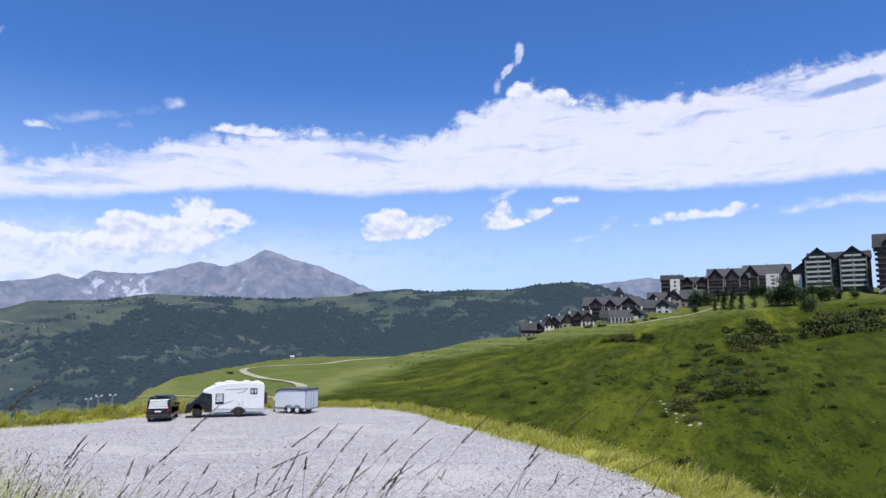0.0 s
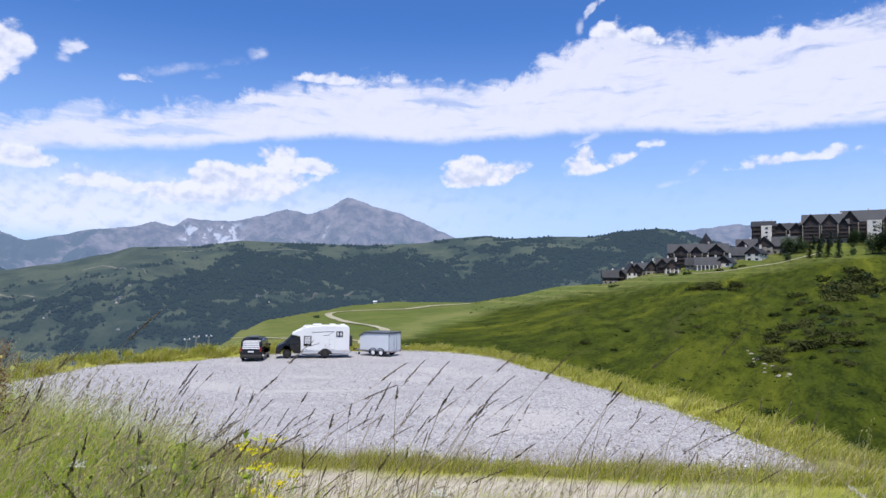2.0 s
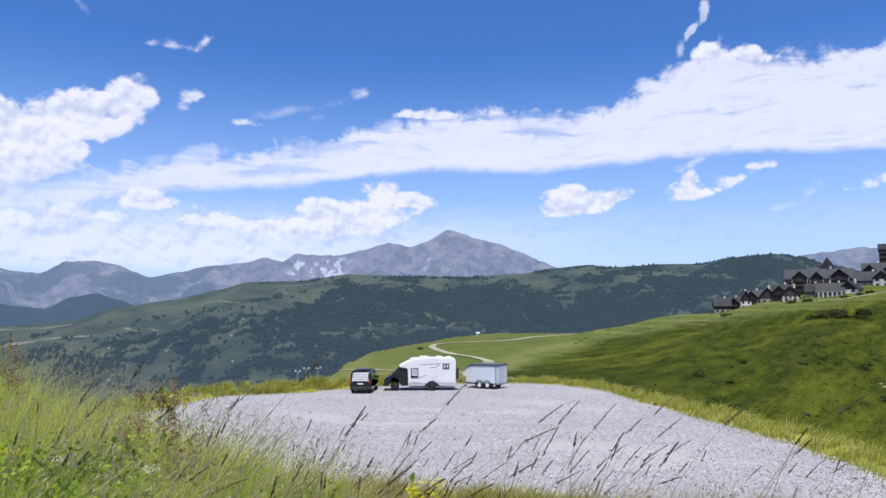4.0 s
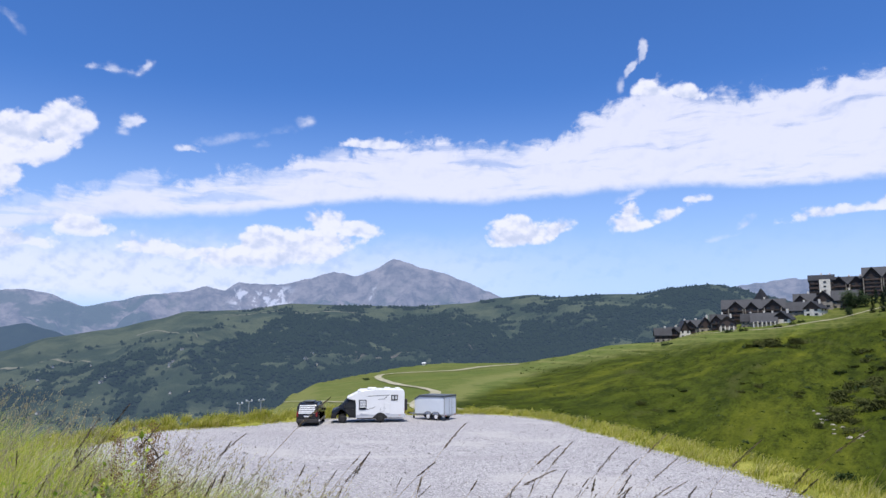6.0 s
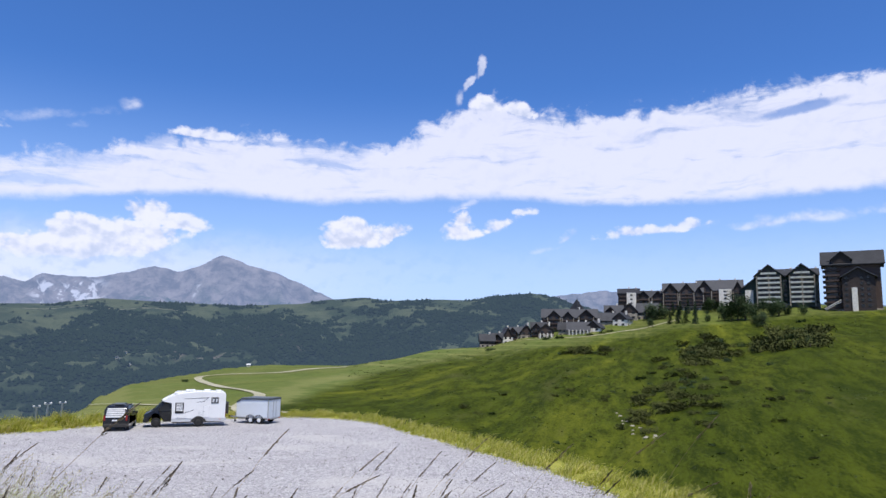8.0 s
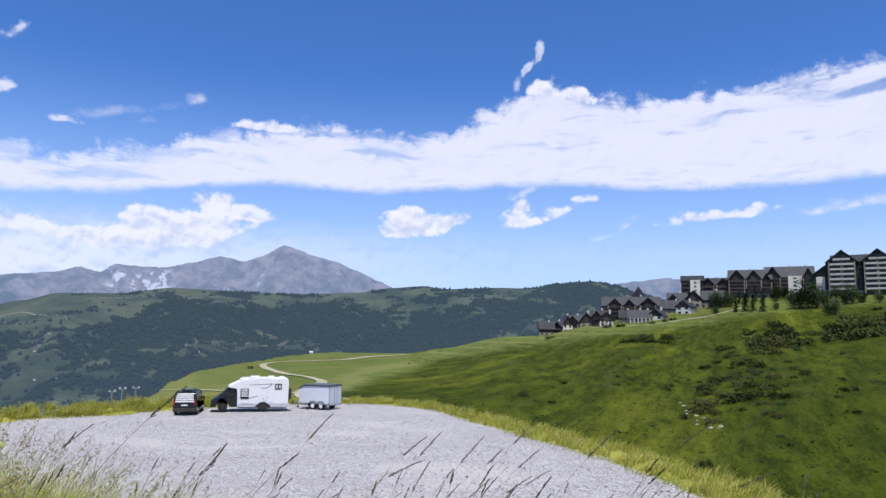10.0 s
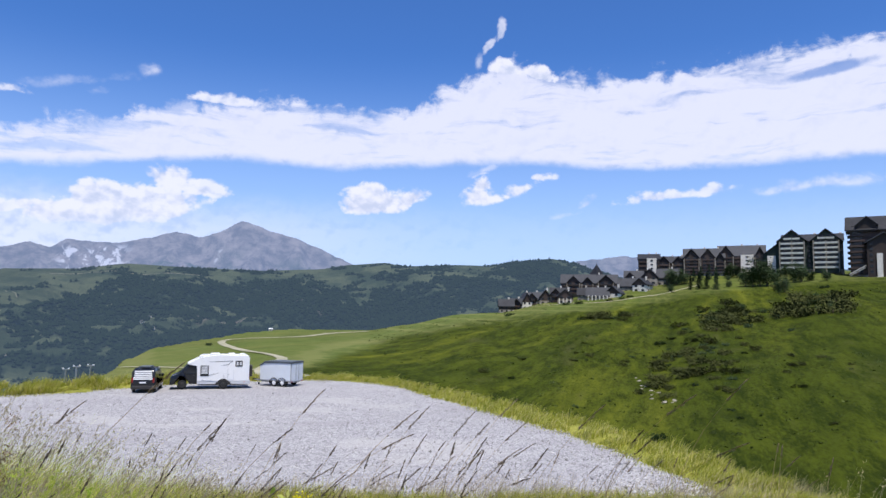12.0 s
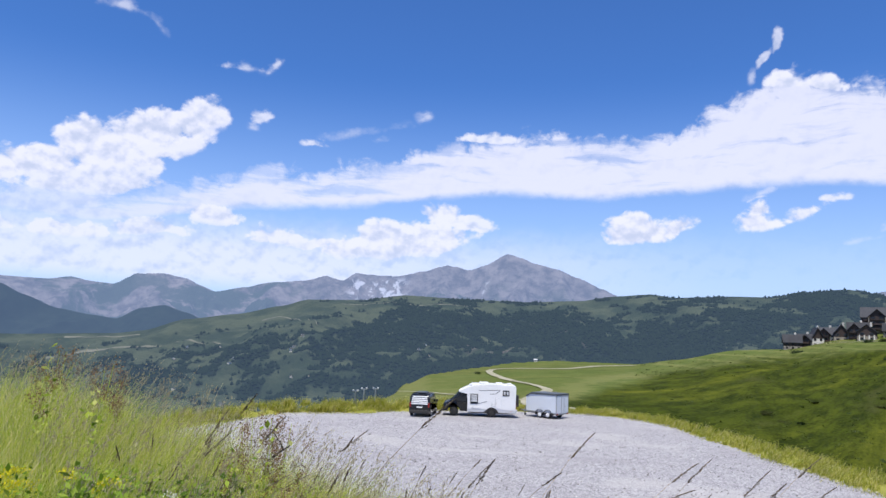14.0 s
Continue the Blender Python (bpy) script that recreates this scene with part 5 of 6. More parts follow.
def pebble_build(N, b):
    r = N.add("ShaderNodeNewGeometry").outputs["Random Per Island"]
    N.put(b.inputs["Base Color"], N.ramp(r, [(0.0, (0.13, 0.12, 0.115)), (0.5, (0.33, 0.31, 0.30)), (1.0, (0.66, 0.64, 0.62))]))


M["pebble"] = material("loose_stone", pebble_build, 0.9, spec=0.3)
M["rock"] = material("pale_rock", speckled((0.15, 0.14, 0.11), (0.34, 0.31, 0.26), 2.5, 0.8, 0.06, 0.3), 0.95)


def clump(bm, rnd, centre, spread, count, size):
    """Small leaves in all directions round a centre."""
    for _ in range(count):
        v = Vector((rnd.gauss(0, 1), rnd.gauss(0, 1), rnd.gauss(0, 1)))
        c = Vector(centre) + Vector((v.x * spread[0], v.y * spread[1], v.z * spread[2])) * 0.55
        a = Vector((rnd.gauss(0, 1), rnd.gauss(0, 1), rnd.gauss(0, 1))).normalized() * size * rnd.uniform(0.6, 1.3)
        b = a.orthogonal().normalized() * size * rnd.uniform(0.35, 0.7)
        vs = [bm.verts.new(c + q) for q in (-a, b, a, -b)]
        bm.faces.new(vs)


def broad_tree(seed):
    """Two metres of trunk and limbs with a ragged crown, eight metres tall."""
    rnd = random.Random(seed)
    t_ = thing("tree", "leafy dark green tree beside the village", "tree", 0, 0, 0, 0, "trees round the village")
    bm = tube(0.26, 0.12, 4.2, (0, 0, 1.7), "Z", 9)
    cr = bmesh.new()
    for k in range(9):
        a, l = rnd.uniform(0, 6.28), rnd.uniform(1.0, 2.4)
        z0 = rnd.uniform(2.0, 4.2)
        tip = Vector((math.cos(a) * l, math.sin(a) * l, z0 + rnd.uniform(0.8, 2.8)))
        q = (tip - Vector((0, 0, z0))).to_track_quat("Z", "Y").to_matrix().to_4x4()
        bmesh.ops.create_cone(bm, segments=5, radius1=0.09, radius2=0.03, depth=(tip - Vector((0, 0, z0))).length,
                              matrix=Matrix.Translation((tip + Vector((0, 0, z0))) / 2) @ q, cap_ends=False)
        clump(cr, rnd, tip, (1.1, 1.1, 0.9), 90, 0.22)
    clump(cr, rnd, (0, 0, 4.6), (2.1, 2.1, 2.2), 460, 0.26)
    clump(cr, rnd, (0, 0, 2.6), (2.2, 2.2, 1.3), 300, 0.26)
    part("trunk", bm, M["bark"], t_)
    part("crown", cr, M["leaf"], t_)
    return t_


def fir(seed):
    rnd = random.Random(seed)
    t_ = thing("fir_tree", "dark conifer beside the village houses", "fir tree", 0, 0, 0, 0, "firs round the village")
    part("trunk", tube(0.22, 0.03, 8.0, (0, 0, 4.0), "Z", 8), M["bark"], t_)
    cr = bmesh.new()
    z = 0.7
    while z < 8.0:
        r = 2.3 * (1 - z / 8.3) + 0.12
        for k in range(9):
            a = rnd.uniform(0, 6.28)
            l = r * rnd.uniform(0.7, 1.15)
            for j in range(5):
                f = (j + 0.6) / 5
                clump(cr, rnd, (math.cos(a) * l * f, math.sin(a) * l * f, z - 0.35 * l * f), (0.16, 0.16, 0.10), 3, 0.19)
        z += 0.42
    part("crown", cr, M["needle"], t_)
    return t_


def shrub(seed, mat, label):
    rnd = random.Random(seed)
    t_ = thing("shrub", label, "shrub", 0, 0, 0, 0, "shrubs on the slope")
    bm = bmesh.new()
    tube(0.05, 0.02, 0.5, (0, 0, 0.15), "Z", 6, bm=bm)
    part("stem", bm, M["bark"], t_)
    cr = bmesh.new()
    for k in range(8):
        clump(cr, rnd, (rnd.uniform(-0.7, 0.7), rnd.uniform(-0.7, 0.7), rnd.uniform(0.12, 0.55)), (0.45, 0.45, 0.30), 40, 0.12)
    part("crown", cr, mat, t_)
    return t_


def put(src, first, x, y, s, rnd, sink=0.1, flat=1.0):
    """Sets the first one itself, then copies."""
    m = pose(x, y, land_z(x, y) - sink * s, 0, 0, rnd.uniform(0, 360)) @ Matrix.Diagonal((s, s, s * flat, 1))
    if first:
        src.matrix_basis = m
        return src
    c = copy_thing(src, m)
    return c


def village_trees():
    rnd = random.Random(8)
    firs, broad = [fir(1), fir(2)], [broad_tree(3), broad_tree(4), broad_tree(6)]
    used = set()
    spots = [("f", 154.6, 404, 7.6), ("f", 158.4, 403, 8.4), ("f", 163.8, 404.5, 9.0), ("f", 168, 405, 7.8), ("b", 144.0, 402, 9.0), ("b", 141.5, 404, 6.6), ("b", 177.7, 411, 6.6), ("b", 181, 407, 5.6)]
    spots += [("b", 185.7, 408, 8.6), ("b", 190, 404, 7.6), ("b", 194, 406, 6.2), ("b", 187.5, 373.7, 9.0), ("b", 184.1, 369.9, 6.0), ("b", 203, 394, 7.2), ("b", 207, 393, 8.8), ("b", 211, 391, 8.2)]
    spots += [("b", 214.5, 387, 5.5), ("b", 200, 394, 5.0), ("b", 174.8, 404, 4.4), ("b", 197, 399, 7.4), ("b", 188, 392, 5.0), ("b", 193, 388, 4.2), ("b", 179, 396, 4.0), ("b", 172, 398, 3.6), ("b", 205, 384, 4.6), ("b", 148, 400, 5.0), ("f", 150, 409, 6.0), ("b", 182, 415, 7.0)]
    spots += [("f", 142.8, 378, 8.0), ("f", 146, 374.5, 9.0), ("f", 148.8, 371, 8.4), ("f", 151.6, 366, 9.4), ("b", 170, 364, 8.0), ("b", 173, 362.8, 9.6), ("b", 176, 361.4, 8.4), ("b", 167, 366, 5.6)]
    spots += [("b", 160.4, 370.8, 5.0), ("b", 165.5, 328, 5.6), ("b", 167.6, 327, 6.6), ("b", 191, 363, 9.0), ("b", 194.2, 362.2, 10.0), ("b", 197.6, 360, 9.0), ("b", 188, 365, 7.0), ("b", 201.3, 351.4, 6.0), ("b", 135.5, 387, 6.0)]
    for kind, x, y, h in spots:
        h *= 0.66 if x > 183 else 1.0
        pool = firs if kind == "f" else broad
        src = pool[rnd.randrange(len(pool))]
        put(src, src.name not in used, x, y, h / (8.0 if kind == "f" else 6.4), rnd, 0.1 if kind == "f" else 1.2)
        used.add(src.name)
    for src in firs + broad:
        if src.name not in used:
            put(src, True, 230 + 3 * len(used), 396, 0.8, rnd)
            used.add(src.name)


village_trees()


def slope_shrubs():
    rnd = random.Random(12)
    kinds = [shrub(1, M["leaf"], "dense dark green shrub on the grassy slope"), shrub(2, M["heath"], "low brownish heather shrub on the slope"), shrub(3, M["heath"], "low brownish heather shrub on the slope")]
    used = set()
    single = [(-55.2, 188.0, 1.0), (74.3, 224.4, 2.0), (19.9, 163.6, 0.9), (27.8, 131.5, 0.8), (158.1, 272.4, 2.2), (43.2, 364.7, 1.8), (46.1, 365.4, 1.5), (78, 385, 2.4), (84, 383, 2.6), (100, 383, 2.4), (107, 384, 2.0), (112, 385, 2.2),
              (60, 205, 0.9), (66, 190, 1.0), (92, 250, 1.2), (112, 215, 1.3)]
    for x, y, s in single:
        put(kinds[0], "a" not in used, x, y, s, rnd)
        used.add("a")
    # patches: azimuth, distance, half widths, how many, size
    for ca, cd, ra, rd, n, s in ((23.2, 292, 2.6, 30, 48, 1.8), (28.7, 318, 2.4, 50, 46, 2.1), (20.6, 190, 3.8, 58, 66, 1.05), (14.6, 326, 2.4, 14, 20, 1.5), (14.0, 190, 9.0, 60, 20, 0.6), (26, 180, 6.0, 50, 14, 0.6)):
        for _ in range(n):
            x, y = polar(ca + rnd.gauss(0, 0.5) * ra, cd + rnd.gauss(0, 0.5) * rd)
            k = 0 if rnd.random() < 0.45 else rnd.choice((1, 2))
            put(kinds[k], k not in used and k > 0, x, y, s * rnd.uniform(0.6, 1.4), rnd, 0.12, rnd.uniform(0.7, 1.15))
            used.add(k)


slope_shrubs()


def slope_tufts():
    """Coarse tufts and low herbs all over the slope, one mesh."""
    rnd = random.Random(14)
    bm_v, bm_f = [], []
    for _ in range(3000):
        az = rnd.uniform(-4, 36)
        d = 85 + 330 * rnd.random() ** 1.5
        x, y = polar(az, d)
        if hills(x, y, 34, 61.0) + rnd.gauss(0, 0.25) < 0.06:
            continue
        z, s = land_z(x, y), rnd.uniform(0.15, 0.55) * (1 + d / 400)
        for k in range(7):
            a = rnd.uniform(0, 6.28)
            cx, cy = x + rnd.gauss(0, 0.5) * s, y + rnd.gauss(0, 0.5) * s
            i = len(bm_v)
            w = s * rnd.uniform(0.25, 0.5)
            bm_v += [(cx - w * math.cos(a), cy - w * math.sin(a), z - 0.1), (cx + w * math.cos(a), cy + w * math.sin(a), z - 0.1), (cx + rnd.gauss(0.1, 0.2) * s, cy + rnd.gauss(0, 0.2) * s, z + s * rnd.uniform(0.2, 0.55))]
            bm_f.append((i, i + 1, i + 2))
    me = bpy.data.meshes.new("slope_tufts")
    me.from_pydata(bm_v, [], bm_f)
    me.materials.append(M["tuft"])
    tagged(new("slope_tufts", me), "coarse dark tufts scattered over the grassy slope", "tufts", kind="stuff")


slope_tufts()


def rocks():
    rnd = random.Random(3)
    bm = bmesh.new()
    bmesh.ops.create_icosphere(bm, subdivisions=2, radius=0.5)
    for v in bm.verts:
        v.co *= 1 + 0.35 * noise.noise(v.co * 2.3)
        v.co.z *= 0.55
    me = mesh_of("rock", bm, M["rock"])
    for k in range(18):
        f = k / 17
        x, y = 51.5 - 4.5 * f + rnd.gauss(0, 0.9), 172 - 34 * f + rnd.gauss(0, 1.5)
        s = rnd.uniform(0.35, 1.1)
        ob = new("rock", me)
        ob.matrix_world = pose(x, y, land_z(x, y) - 0.05, 0, 0, rnd.uniform(0, 360)) @ Matrix.Diagonal((s * 1.2, s, s * 1.1, 1))
        tagged(ob, "pale weathered rock on the grassy slope", "rock", "rocks on the slope")


rocks()


def far_woods():
    """The trees across the valley, one mesh."""
    rnd = random.Random(21)
    base = [(0, 0, 1.0), (0, 0, -0.2)] + [(math.cos(a), math.sin(a), 0.25 + 0.2 * math.sin(3 * a)) for a in [k * math.pi / 3 for k in range(6)]]
    tri = [(0, 2 + k, 2 + (k + 1) % 6) for k in range(6)] + [(1, 2 + (k + 1) % 6, 2 + k) for k in range(6)]
    verts, faces = [], []
    n = 0
    for _ in range(120000):
        az, u = rnd.uniform(-54, 20), rnd.random() ** 0.8
        d = 1250 + 1750 * u
        x, y = polar(az, d)
        w = wooded(az, u, x, y)
        if rnd.random() > (0.05 + 0.95 * w if az > -52 else w):
            continue
        if math.hypot((az + 13.9) / 1.1, (u - 0.55) / 0.03) < 0.9:
            continue
        if w < 0.3 and (u > 0.7 or hills(x, y, 60, 55.0) < 0.02):
            continue
        x, y, z = hill_point(az, u)
        r, h = rnd.uniform(3.2, 6.2), rnd.uniform(5, 11)
        i = len(verts)
        for a, b, c in base:
            q = rnd.uniform(0.75, 1.25)
            verts.append((x + a * r * q, y + b * r * q, z - 1 + c * h))
        faces += [(i + a, i + b, i + c) for a, b, c in tri]
        n += 1
        if n > 34000:
            break
    me = bpy.data.meshes.new("far_woods")
    me.from_pydata(verts, [], faces)
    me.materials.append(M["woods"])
    tagged(new("far_woods", me), "hazy dark forest covering the slopes across the valley", "woods", kind="stuff")


far_woods()


def blades(name, spots, mat, label, category, seed, wind=0.35):
    """Bent tapering blades, one mesh. spots: x, y, z, height, width."""
    rnd = random.Random(seed)
    verts, faces = [], []
    for x, y, z, h, w in spots:
        a = rnd.uniform(0, 6.28)
        lx, ly = rnd.gauss(wind, 0.42) * h, rnd.gauss(-0.1, 0.36) * h
        cx, cy = math.cos(a) * w / 2, math.sin(a) * w / 2
        i = len(verts)
        verts += [(x - cx, y - cy, z), (x + cx, y + cy, z), (x - cx * 0.8 + lx * 0.3, y - cy * 0.8 + ly * 0.3, z + h * 0.55), (x + cx * 0.8 + lx * 0.3, y + cy * 0.8 + ly * 0.3, z + h * 0.55), (x + lx, y + ly, z + h)]
        faces += [(i, i + 1, i + 3, i + 2), (i + 2, i + 3, i + 4)]
    me = bpy.data.meshes.new(name)
    me.from_pydata(verts, [], faces)
    me.materials.append(mat)
    return tagged(new(name, me), label, category, kind="stuff")


RAYS = {k: Ray(k * 0.5) for k in range(-150, 101)}


def bank_z(az, d):
    return RAYS[max(-150, min(100, round(az * 2)))].height(d)


TALL = [(-70, 0.85), (-50, 0.82), (-43, 0.80), (-36, 0.76), (-30, 0.66), (-24, 0.54), (-15, 0.50), (0, 0.50), (12, 0.58), (25, 0.70), (40, 0.7), (70, 0.7)]


def bank_grass():
    rnd = random.Random(31)
    spots = []
    while len(spots) < 95000:
        az = rnd.uniform(-68, 46)
        far = interp(BANK, az) + 1.6
        d = 2.9 + (far - 2.9) * rnd.random() ** 1.35
        if az > -25 and rnd.random() < 0.82:
            continue
        x, y = polar(az, d)
        h = interp(TALL, az) * rnd.uniform(0.45, 1.12) * (0.85 + 0.4 * hills(x, y, 0.9, 8.0))
        spots.append((x, y, bank_z(az, d) - 0.03, h, rnd.uniform(0.0026, 0.0062)))
    blades("bank_grass", spots, M["grass"], "long green and straw grass on the bank", "grass", 32)
    spots = []
    while len(spots) < 46000:
        az = rnd.uniform(-68, -22)
        d = rnd.uniform(2.8, 6.4)
        if d > 4.0 and az > -44 and rnd.random() < 0.7:
            continue
        x, y = polar(az, d)
        spots.append((x, y, bank_z(az, d) - 0.03, interp(TALL, az) * rnd.uniform(0.35, 0.80) * (0.9 + 0.5 * hills(x, y, 0.7, 18.0)), rnd.uniform(0.005, 0.011)))
    blades("meadow_herbs", spots, M["fresh"], "fresh green leaves low in the long grass", "grass", 33, 0.15)


bank_grass()


def herb_leaves():
    """Broad leaves of low herbs among the grass, one mesh."""
    rnd = random.Random(35)
    bm = bmesh.new()
    for k in range(1700):
        az, d = (rnd.uniform(-66, -26), rnd.uniform(3.2, 6.4)) if k % 3 == 0 else (rnd.uniform(-64, -41), rnd.uniform(3.0, 5.4))
        x, y = polar(az, d)
        tall = 0.50 if k % 3 == 0 else 0.66
        clump(bm, rnd, (x, y, bank_z(az, d) + rnd.uniform(0.05, tall)), (0.07, 0.07, 0.10), 14, rnd.uniform(0.014, 0.034))
    me = mesh_of("herb_leaves", bm, M["herb"])
    tagged(new("herb_leaves", me), "broad green herb leaves among the long grass", "herbs", kind="stuff")


herb_leaves()


def short_grass():
    """Trodden turf round the standing place, behind it too."""
    rnd = random.Random(36)
    spots = []
    while len(spots) < 26000:
        x, y = rnd.uniform(-9, 9), rnd.uniform(-9, 6)
        d = math.hypot(x, y)
        if d > 9 or (y > 0 and d > 4.2):
            continue
        h = rnd.uniform(0.06, 0.22) + (0.25 * rnd.random() if d > 3.2 and y < 0 else 0.0)
        spots.append((x, y, land_z(x, y) - 0.02, h, rnd.uniform(0.003, 0.007)))
    blades("short_grass", spots, M["grass"], "short trodden grass on top of the bank", "grass", 37, 0.2)


short_grass()


def verge_grass():
    rnd = random.Random(41)
    spots = []
    while len(spots) < 62000:
        az = rnd.uniform(-62, 34)
        r = RAYS[round(az * 2)]
        d = r.lot + 0.15 + (3.0 + 3.8 * step(-8, 4, az)) * rnd.random() ** 1.2 + 0.4 * hills(az * 4, 2, 1.0)
        x, y = polar(az, d)
        if hills(x, y, 1.3, 15.0) < rnd.gauss(0.0, 0.16) - 0.06:
            continue
        spots.append((x, y, bank_z(az, d) - 0.05, rnd.uniform(0.14, 0.55) * (1 + 0.9 * hills(x, y, 1.4, 5.0) + 0.4 * step(-14, -22, az)), 0.012 + 0.00045 * d))
    blades("verge_grass", spots, M["verge"], "yellowing grass along the gravel edge", "grass", 42)
    spots = []
    while len(spots) < 24000:
        x, y = rnd.uniform(-17, 13), 25.4 + 1.0 * rnd.gauss(0, 0.55)
        k = hills(x, y, 2.5, 6.0)
        if y < 24.4 + 0.3 * k or y > 27.4:
            continue
        spots.append((x, y, -0.03, rnd.uniform(0.12, 0.48) * (1 + 0.7 * k), rnd.uniform(0.010, 0.022)))
    blades("roadside_grass", spots, M["verge"], "green grass strip between path and gravel", "grass", 43, 0.2)
    spots = []
    while len(spots) < 5200:
        az = rnd.uniform(-60, 30)
        r = RAYS[round(az * 2)]
        d = r.lot - abs(rnd.gauss(0, 0.8))
        x, y = polar(az, d)
        spots.append((x, y, 0.0, rnd.uniform(0.05, 0.24), rnd.uniform(0.012, 0.035)))
    blades("weeds", spots, M["verge"], "sparse weeds at the gravel edge", "weeds", 44)
    spots = []
    while len(spots) < 5000:
        x, y = rnd.uniform(-17, 14), 26.0 + rnd.gauss(0, 0.9)
        if 24.4 < y < 28.6 and hills(x, y, 1.6, 19.0) > rnd.gauss(0.0, 0.2):
            spots.append((x, y, -0.03, rnd.uniform(0.3, 0.85), rnd.uniform(0.006, 0.012)))
    blades("dry_grass", spots, M["panicle"], "thin dry grass stems beside the gravel", "grass", 45, 0.25)


verge_grass()


def loose_stones():
    """Loose stones strewn over the gravel, thickest along its edges, one mesh."""
    rnd = random.Random(47)
    verts, faces = [], []
    while len(verts) < 6 * 9000:
        az = rnd.uniform(-38, 30)
        far = RAYS[round(az * 2)].lot
        near = 26.4 / math.cos(radians(az))
        if far < near + 1:
            continue
        d = far + 0.5 - abs(rnd.gauss(0, 1.3)) if rnd.random() < 0.35 else near + (far - near) * rnd.random() ** 1.6
        x, y = polar(az, d)
        if hills(x, y, 2.2, 27.0) < rnd.gauss(-0.05, 0.25):
            continue
        r = rnd.uniform(0.018, 0.05) * (1.8 if rnd.random() < 0.06 else 1.0)
        i, a = len(verts), rnd.uniform(0, 6.28)
        for k in range(4):
            q = r * rnd.uniform(0.7, 1.3)
            verts.append((x + q * math.cos(a + k * 1.57), y + q * math.sin(a + k * 1.57), 0.045 + 0.2 * r))
        verts += [(x, y, 0.045 + r * rnd.uniform(0.7, 1.1)), (x, y, 0.02)]
        for k in range(4):
            faces += [(i + k, i + (k + 1) % 4, i + 4), (i + (k + 1) % 4, i + k, i + 5)]
    me = bpy.data.meshes.new("loose_stones")
    me.from_pydata(verts, [], faces)
    me.materials.append(M["pebble"])
    tagged(new("loose_stones", me), "loose grey stones strewn over the gravel", "stones", kind="stuff")


loose_stones()


def stalk_mesh(seed, tall, lean, head, loose):
    """A stem that bows to one side and ends in a seed head: two meshes."""
    rnd = random.Random(seed)

    def at(f):
        return Vector((lean * tall * f ** 2.2, 0.04 * math.sin(3 * f + seed), tall * f * (1 - 0.22 * lean * f)))

    st = bmesh.new()
    rings = []
    for k in range(9):
        f, r = k / 8, 0.0030 * (1 - 0.65 * k / 8)
        rings.append([st.verts.new(at(f) + Vector((r * math.cos(a), r * math.sin(a), 0))) for a in (0, 2.1, 4.2)])
    for p, q in zip(rings, rings[1:]):
        for j in range(3):
            st.faces.new((p[j], p[(j + 1) % 3], q[(j + 1) % 3], q[j]))
    for k in range(2):
        f = rnd.uniform(0.2, 0.5)
        c, w = at(f), 0.005
        tip = c + Vector((rnd.uniform(0.1, 0.3), rnd.uniform(-0.15, 0.15), rnd.uniform(0.05, 0.2)))
        st.faces.new([st.verts.new(v) for v in (c + Vector((0, w, 0)), c - Vector((0, w, 0)), tip)])
    sd = bmesh.new()
    axis = []
    for k in range(6):
        f, r = 1 - head / tall * (1 - k / 5), 0.0022 * (1 - 0.5 * k / 5)
        axis.append([sd.verts.new(at(f) + Vector((r * math.cos(a), r * math.sin(a), 0))) for a in (0, 2.1, 4.2)])
    for p, q in zip(axis, axis[1:]):
        for j in range(3):
            sd.faces.new((p[j], p[(j + 1) % 3], q[(j + 1) % 3], q[j]))
    n = int(head * 300)
    for k in range(n):
        f = 1 - head / tall * rnd.random()
        c = at(f)
        out = Vector((rnd.gauss(0.25, 0.6), rnd.gauss(0, 0.6), rnd.gauss(0.1, 0.4))) * 0.6 * loose * (0.35 + 1.2 * (1 - f) * tall / head)
        c = c + out
        u = (at(min(1, f + 0.03)) - at(f - 0.03)).normalized() * rnd.uniform(0.007, 0.012) + out * 0.12
        v = u.orthogonal().normalized() * rnd.uniform(0.0016, 0.0030)
        q = u.cross(v).normalized() * v.length
        vs = [sd.verts.new(c + w) for w in (-u, v, q, -v, -q, u)]
        for a, b in ((1, 2), (2, 3), (3, 4), (4, 1)):
            sd.faces.new((vs[0], vs[a], vs[b]))
            sd.faces.new((vs[5], vs[b], vs[a]))
    return st, sd


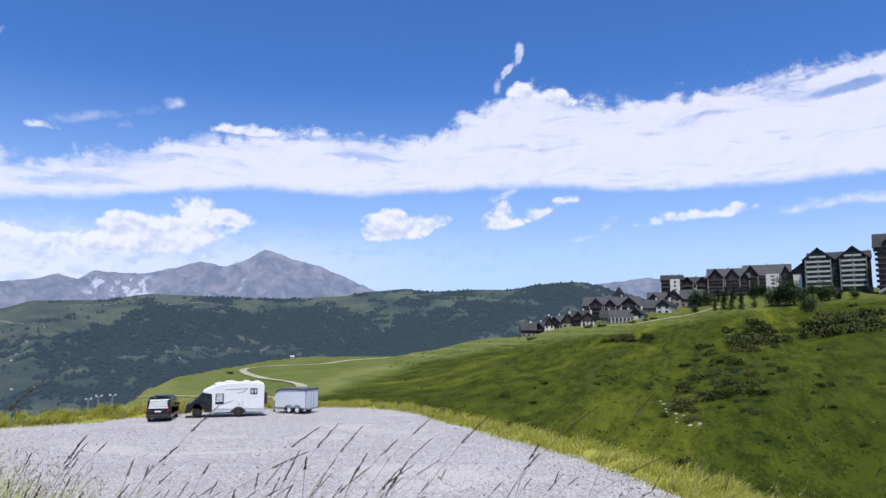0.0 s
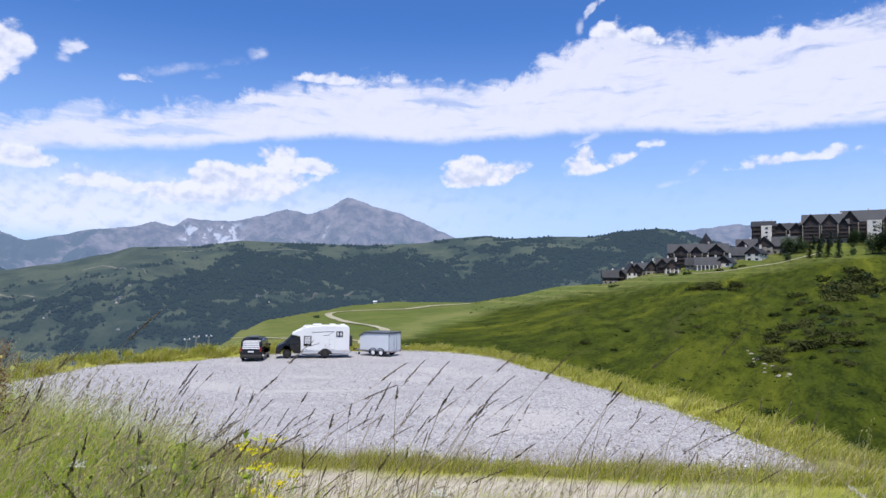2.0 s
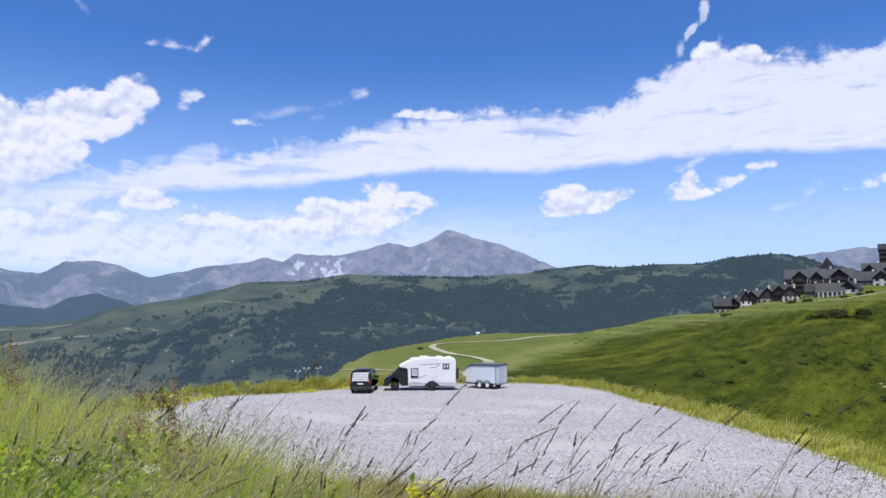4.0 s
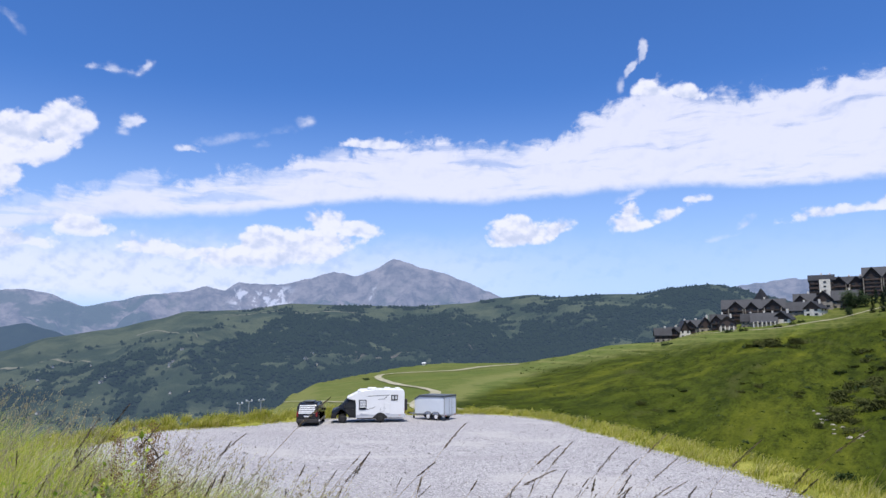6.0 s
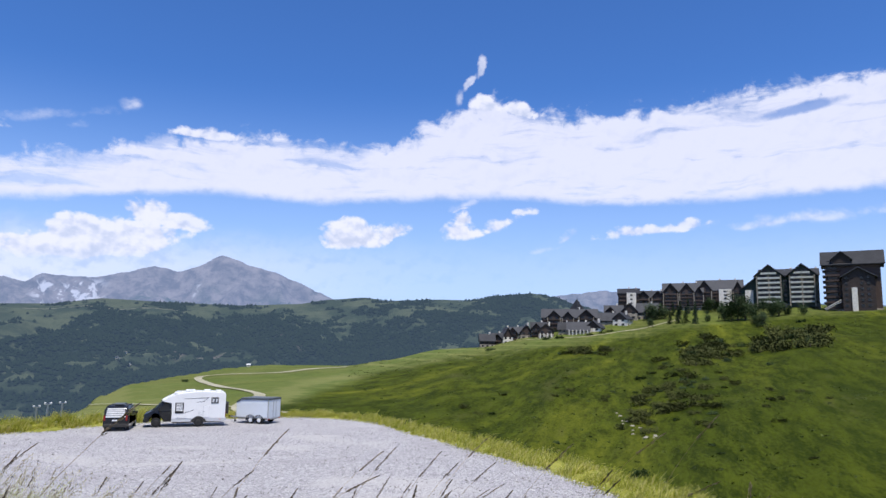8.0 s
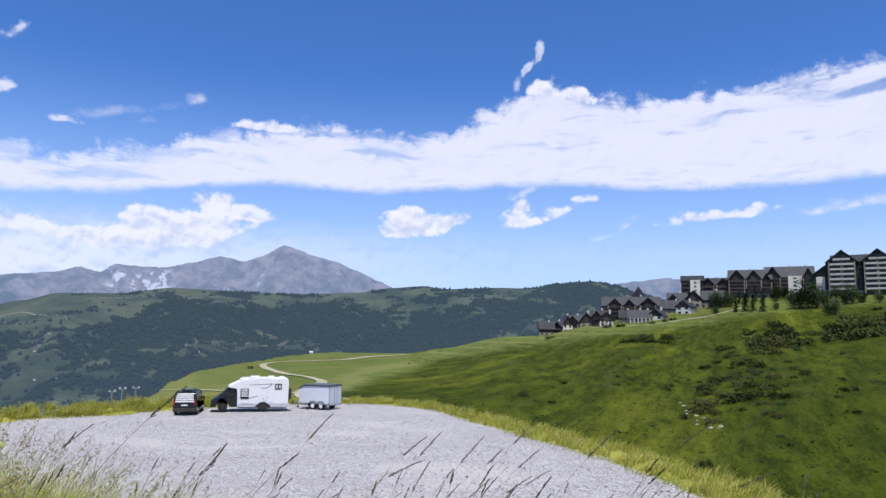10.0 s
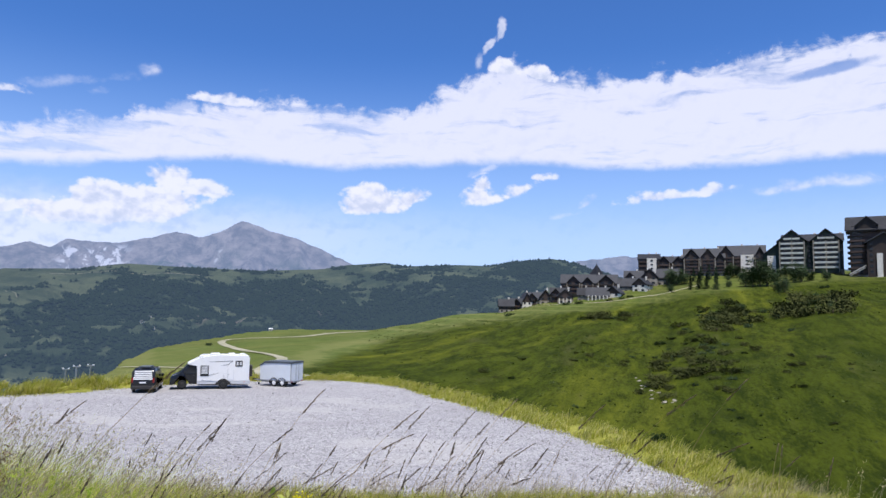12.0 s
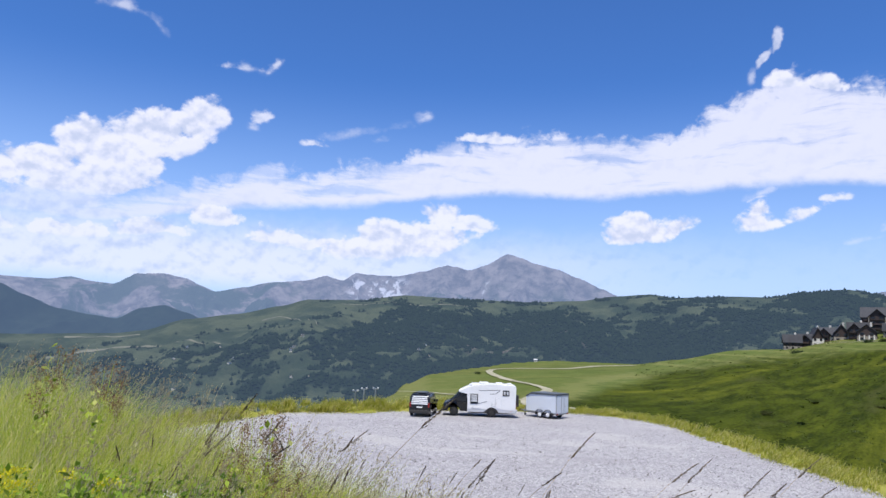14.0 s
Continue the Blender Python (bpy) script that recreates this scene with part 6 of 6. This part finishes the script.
def stalks():
    rnd = random.Random(51)
    kinds = []
    for k, (tall, lean, head, loose) in enumerate(((1.15, 0.35, 0.11, 0.007), (1.25, 0.50, 0.14, 0.010), (1.0, 0.30, 0.08, 0.004), (1.2, 0.62, 0.15, 0.013), (1.05, 0.45, 0.10, 0.008), (1.1, 0.25, 0.06, 0.005))):
        st, sd = stalk_mesh(60 + k, tall, lean, head, loose)
        s = thing("grass_stalk", "tall bowing grass stalk with a dark seed head", "grass stalk", 0, 0, 0, 0, "tall grass stalks on the bank")
        part("stem", st, M["straw"], s, "straw coloured stem")
        part("seed_head", sd, M["seed"] if k % 2 == 0 else M["tan"], s, "brown seed head")
        kinds.append(s)
    used = set()
    spread = [(-50, -28, 64), (-30, -8, 100), (-12, 12, 44), (12, 34, 12)]
    for a0, a1, n in spread:
        for _ in range(n):
            az, d = rnd.uniform(a0, a1), rnd.uniform(3.1, 5.3)
            x, y = polar(az, d)
            s = rnd.uniform(0.74, 1.14) if az > -28 else rnd.uniform(0.8, 1.15)
            m = pose(x, y, bank_z(az, d) - 0.04, rnd.gauss(0, 7), rnd.gauss(0, 9), rnd.gauss(-6, 30)) @ Matrix.Scale(s, 4)
            src = rnd.choice(kinds)
            if src.name in used:
                copy_thing(src, m)
            else:
                src.matrix_basis = m
                used.add(src.name)


stalks()


def pale_heads():
    """The mist of fine pale seed heads over the long grass."""
    rnd = random.Random(71)
    verts, faces = [], []
    for _ in range(1900):
        az = rnd.uniform(-54, -22) if rnd.random() < 0.74 else rnd.uniform(-24, 38)
        d = rnd.uniform(2.6, interp(BANK, az) + 0.5)
        x, y = polar(az, d)
        z = bank_z(az, d)
        h = interp(TALL, az) * rnd.uniform(0.85, 1.28)
        lx, ly = rnd.uniform(0.1, 0.5) * h, rnd.gauss(0, 0.1) * h
        i = len(verts)
        verts += [(x - 0.002, y, z), (x + 0.002, y, z), (x + lx * 0.4 - 0.001, y + ly * 0.4, z + h * 0.7), (x + lx * 0.4 + 0.001, y + ly * 0.4, z + h * 0.7), (x + lx, y + ly, z + h)]
        faces += [(i, i + 1, i + 3, i + 2), (i + 2, i + 3, i + 4)]
        stem = Vector((lx * 0.6, ly * 0.6, h * 0.3)).normalized()
        long = rnd.uniform(0.35, 0.8)
        for k in range(14):
            f = 1 - long * rnd.random()
            c = Vector((x + lx * (0.4 + 0.6 * f), y + ly * (0.4 + 0.6 * f), z + h * (0.7 + 0.3 * f))) + Vector((rnd.gauss(0, 0.008), rnd.gauss(0, 0.008), rnd.gauss(0, 0.008)))
            u = (stem + Vector((rnd.gauss(0, 0.3), rnd.gauss(0, 0.3), rnd.gauss(0.1, 0.3)))).normalized() * 0.011
            v = u.orthogonal().normalized() * 0.0024
            i = len(verts)
            verts += [tuple(c - u), tuple(c + v), tuple(c + u), tuple(c - v)]
            faces.append((i, i + 1, i + 2, i + 3))
    me = bpy.data.meshes.new("seed_heads")
    me.from_pydata(verts, [], faces)
    me.materials.append(M["panicle"])
    tagged(new("seed_heads", me), "fine pale seed heads over the long grass", "seed heads", kind="stuff")


pale_heads()


def wildflower(seed, x, y, tall, stems, mat, label, name, bloom, spread):
    """A bunch of stems with leaves and a cluster of blossoms on each."""
    rnd = random.Random(seed)
    f = thing(name, label, "flower", x, y, bank_z(math.degrees(math.atan2(x, y)), math.hypot(x, y)) - 0.03, 0, "wild flowers on the bank")
    for _ in range(stems):
        ox, oy, h = rnd.gauss(0, spread * 0.4), rnd.gauss(0, spread * 0.4), tall * rnd.uniform(0.8, 1.05)
        tip = Vector((ox * 2 + rnd.uniform(0, 0.1), oy * 2, h))
        st = bmesh.new()
        q = (tip - Vector((ox, oy, 0))).to_track_quat("Z", "Y").to_matrix().to_4x4()
        bmesh.ops.create_cone(st, segments=5, radius1=0.004, radius2=0.002, depth=(tip - Vector((ox, oy, 0))).length, matrix=Matrix.Translation((tip + Vector((ox, oy, 0))) / 2) @ q, cap_ends=False)
        clump(st, rnd, (ox * 1.4, oy * 1.4, h * 0.55), (0.04, 0.04, h * 0.35), 14, 0.028)
        part("stem", st, M["fresh"], f)
        bl = bmesh.new()
        if name == "dock_plant":
            for k in range(5):
                clump(bl, rnd, tip + Vector((rnd.gauss(0, 0.05), rnd.gauss(0, 0.05), -0.07 * k)), (0.035, 0.035, 0.06), 44, 0.008)
        else:
            clump(bl, rnd, tip, (bloom, bloom, bloom * 0.45), 40, bloom * 0.20)
        part("blossom", bl, mat, f)


YL = "yellow wild flower cluster on a leafy green stem"
for k, (az, d, tall, n) in enumerate(((-22.4, 4.0, 0.78, 6), (-20.6, 3.8, 0.66, 5), (-49.8, 5.6, 0.60, 6), (-55.0, 5.7, 0.66, 12), (-51.6, 5.5, 0.52, 4), (-56.6, 5.6, 0.68, 12), (-53.4, 5.8, 0.60, 8), (-14.0, 3.6, 0.45, 2))):
    x, y = polar(az, d)
    wildflower(80 + k, x, y, tall, n, M["yellow"], YL, "yellow_flower", 0.045, 0.12)
for k, (az, d, tall) in enumerate(((-34.5, 4.2, 0.72), (-41.0, 4.6, 0.75), (-29.5, 4.4, 0.66), (-22.6, 4.6, 0.5), (-46.0, 5.0, 0.8), (-8.0, 3.6, 0.6))):
    x, y = polar(az, d)
    wildflower(90 + k, x, y, tall, 1, M["petal"], "white flat-topped umbel on a thin stem", "white_umbel", 0.04, 0.03)
for k, (az, d, tall) in enumerate(((-17.0, 3.3, 0.52), (-16.2, 3.5, 0.50), (-51.3, 5.65, 0.76), (-12.5, 3.4, 0.5))):
    x, y = polar(az, d)
    wildflower(100 + k, x, y, tall, 1, M["purple"], "purple thistle head among the grass", "thistle", 0.022, 0.03)
for k, (az, d, tall) in enumerate(((-39.5, 5.6, 1.05), (-40.8, 5.8, 0.95), (-37.6, 5.4, 0.85), (-50.0, 7.0, 1.10), (-52.0, 7.2, 1.15))):
    x, y = polar(az, d)
    wildflower(110 + k, x, y, tall, 4, M["rust"], "rust-brown dock seed spikes above the grass", "dock_plant", 0.085, 0.14)
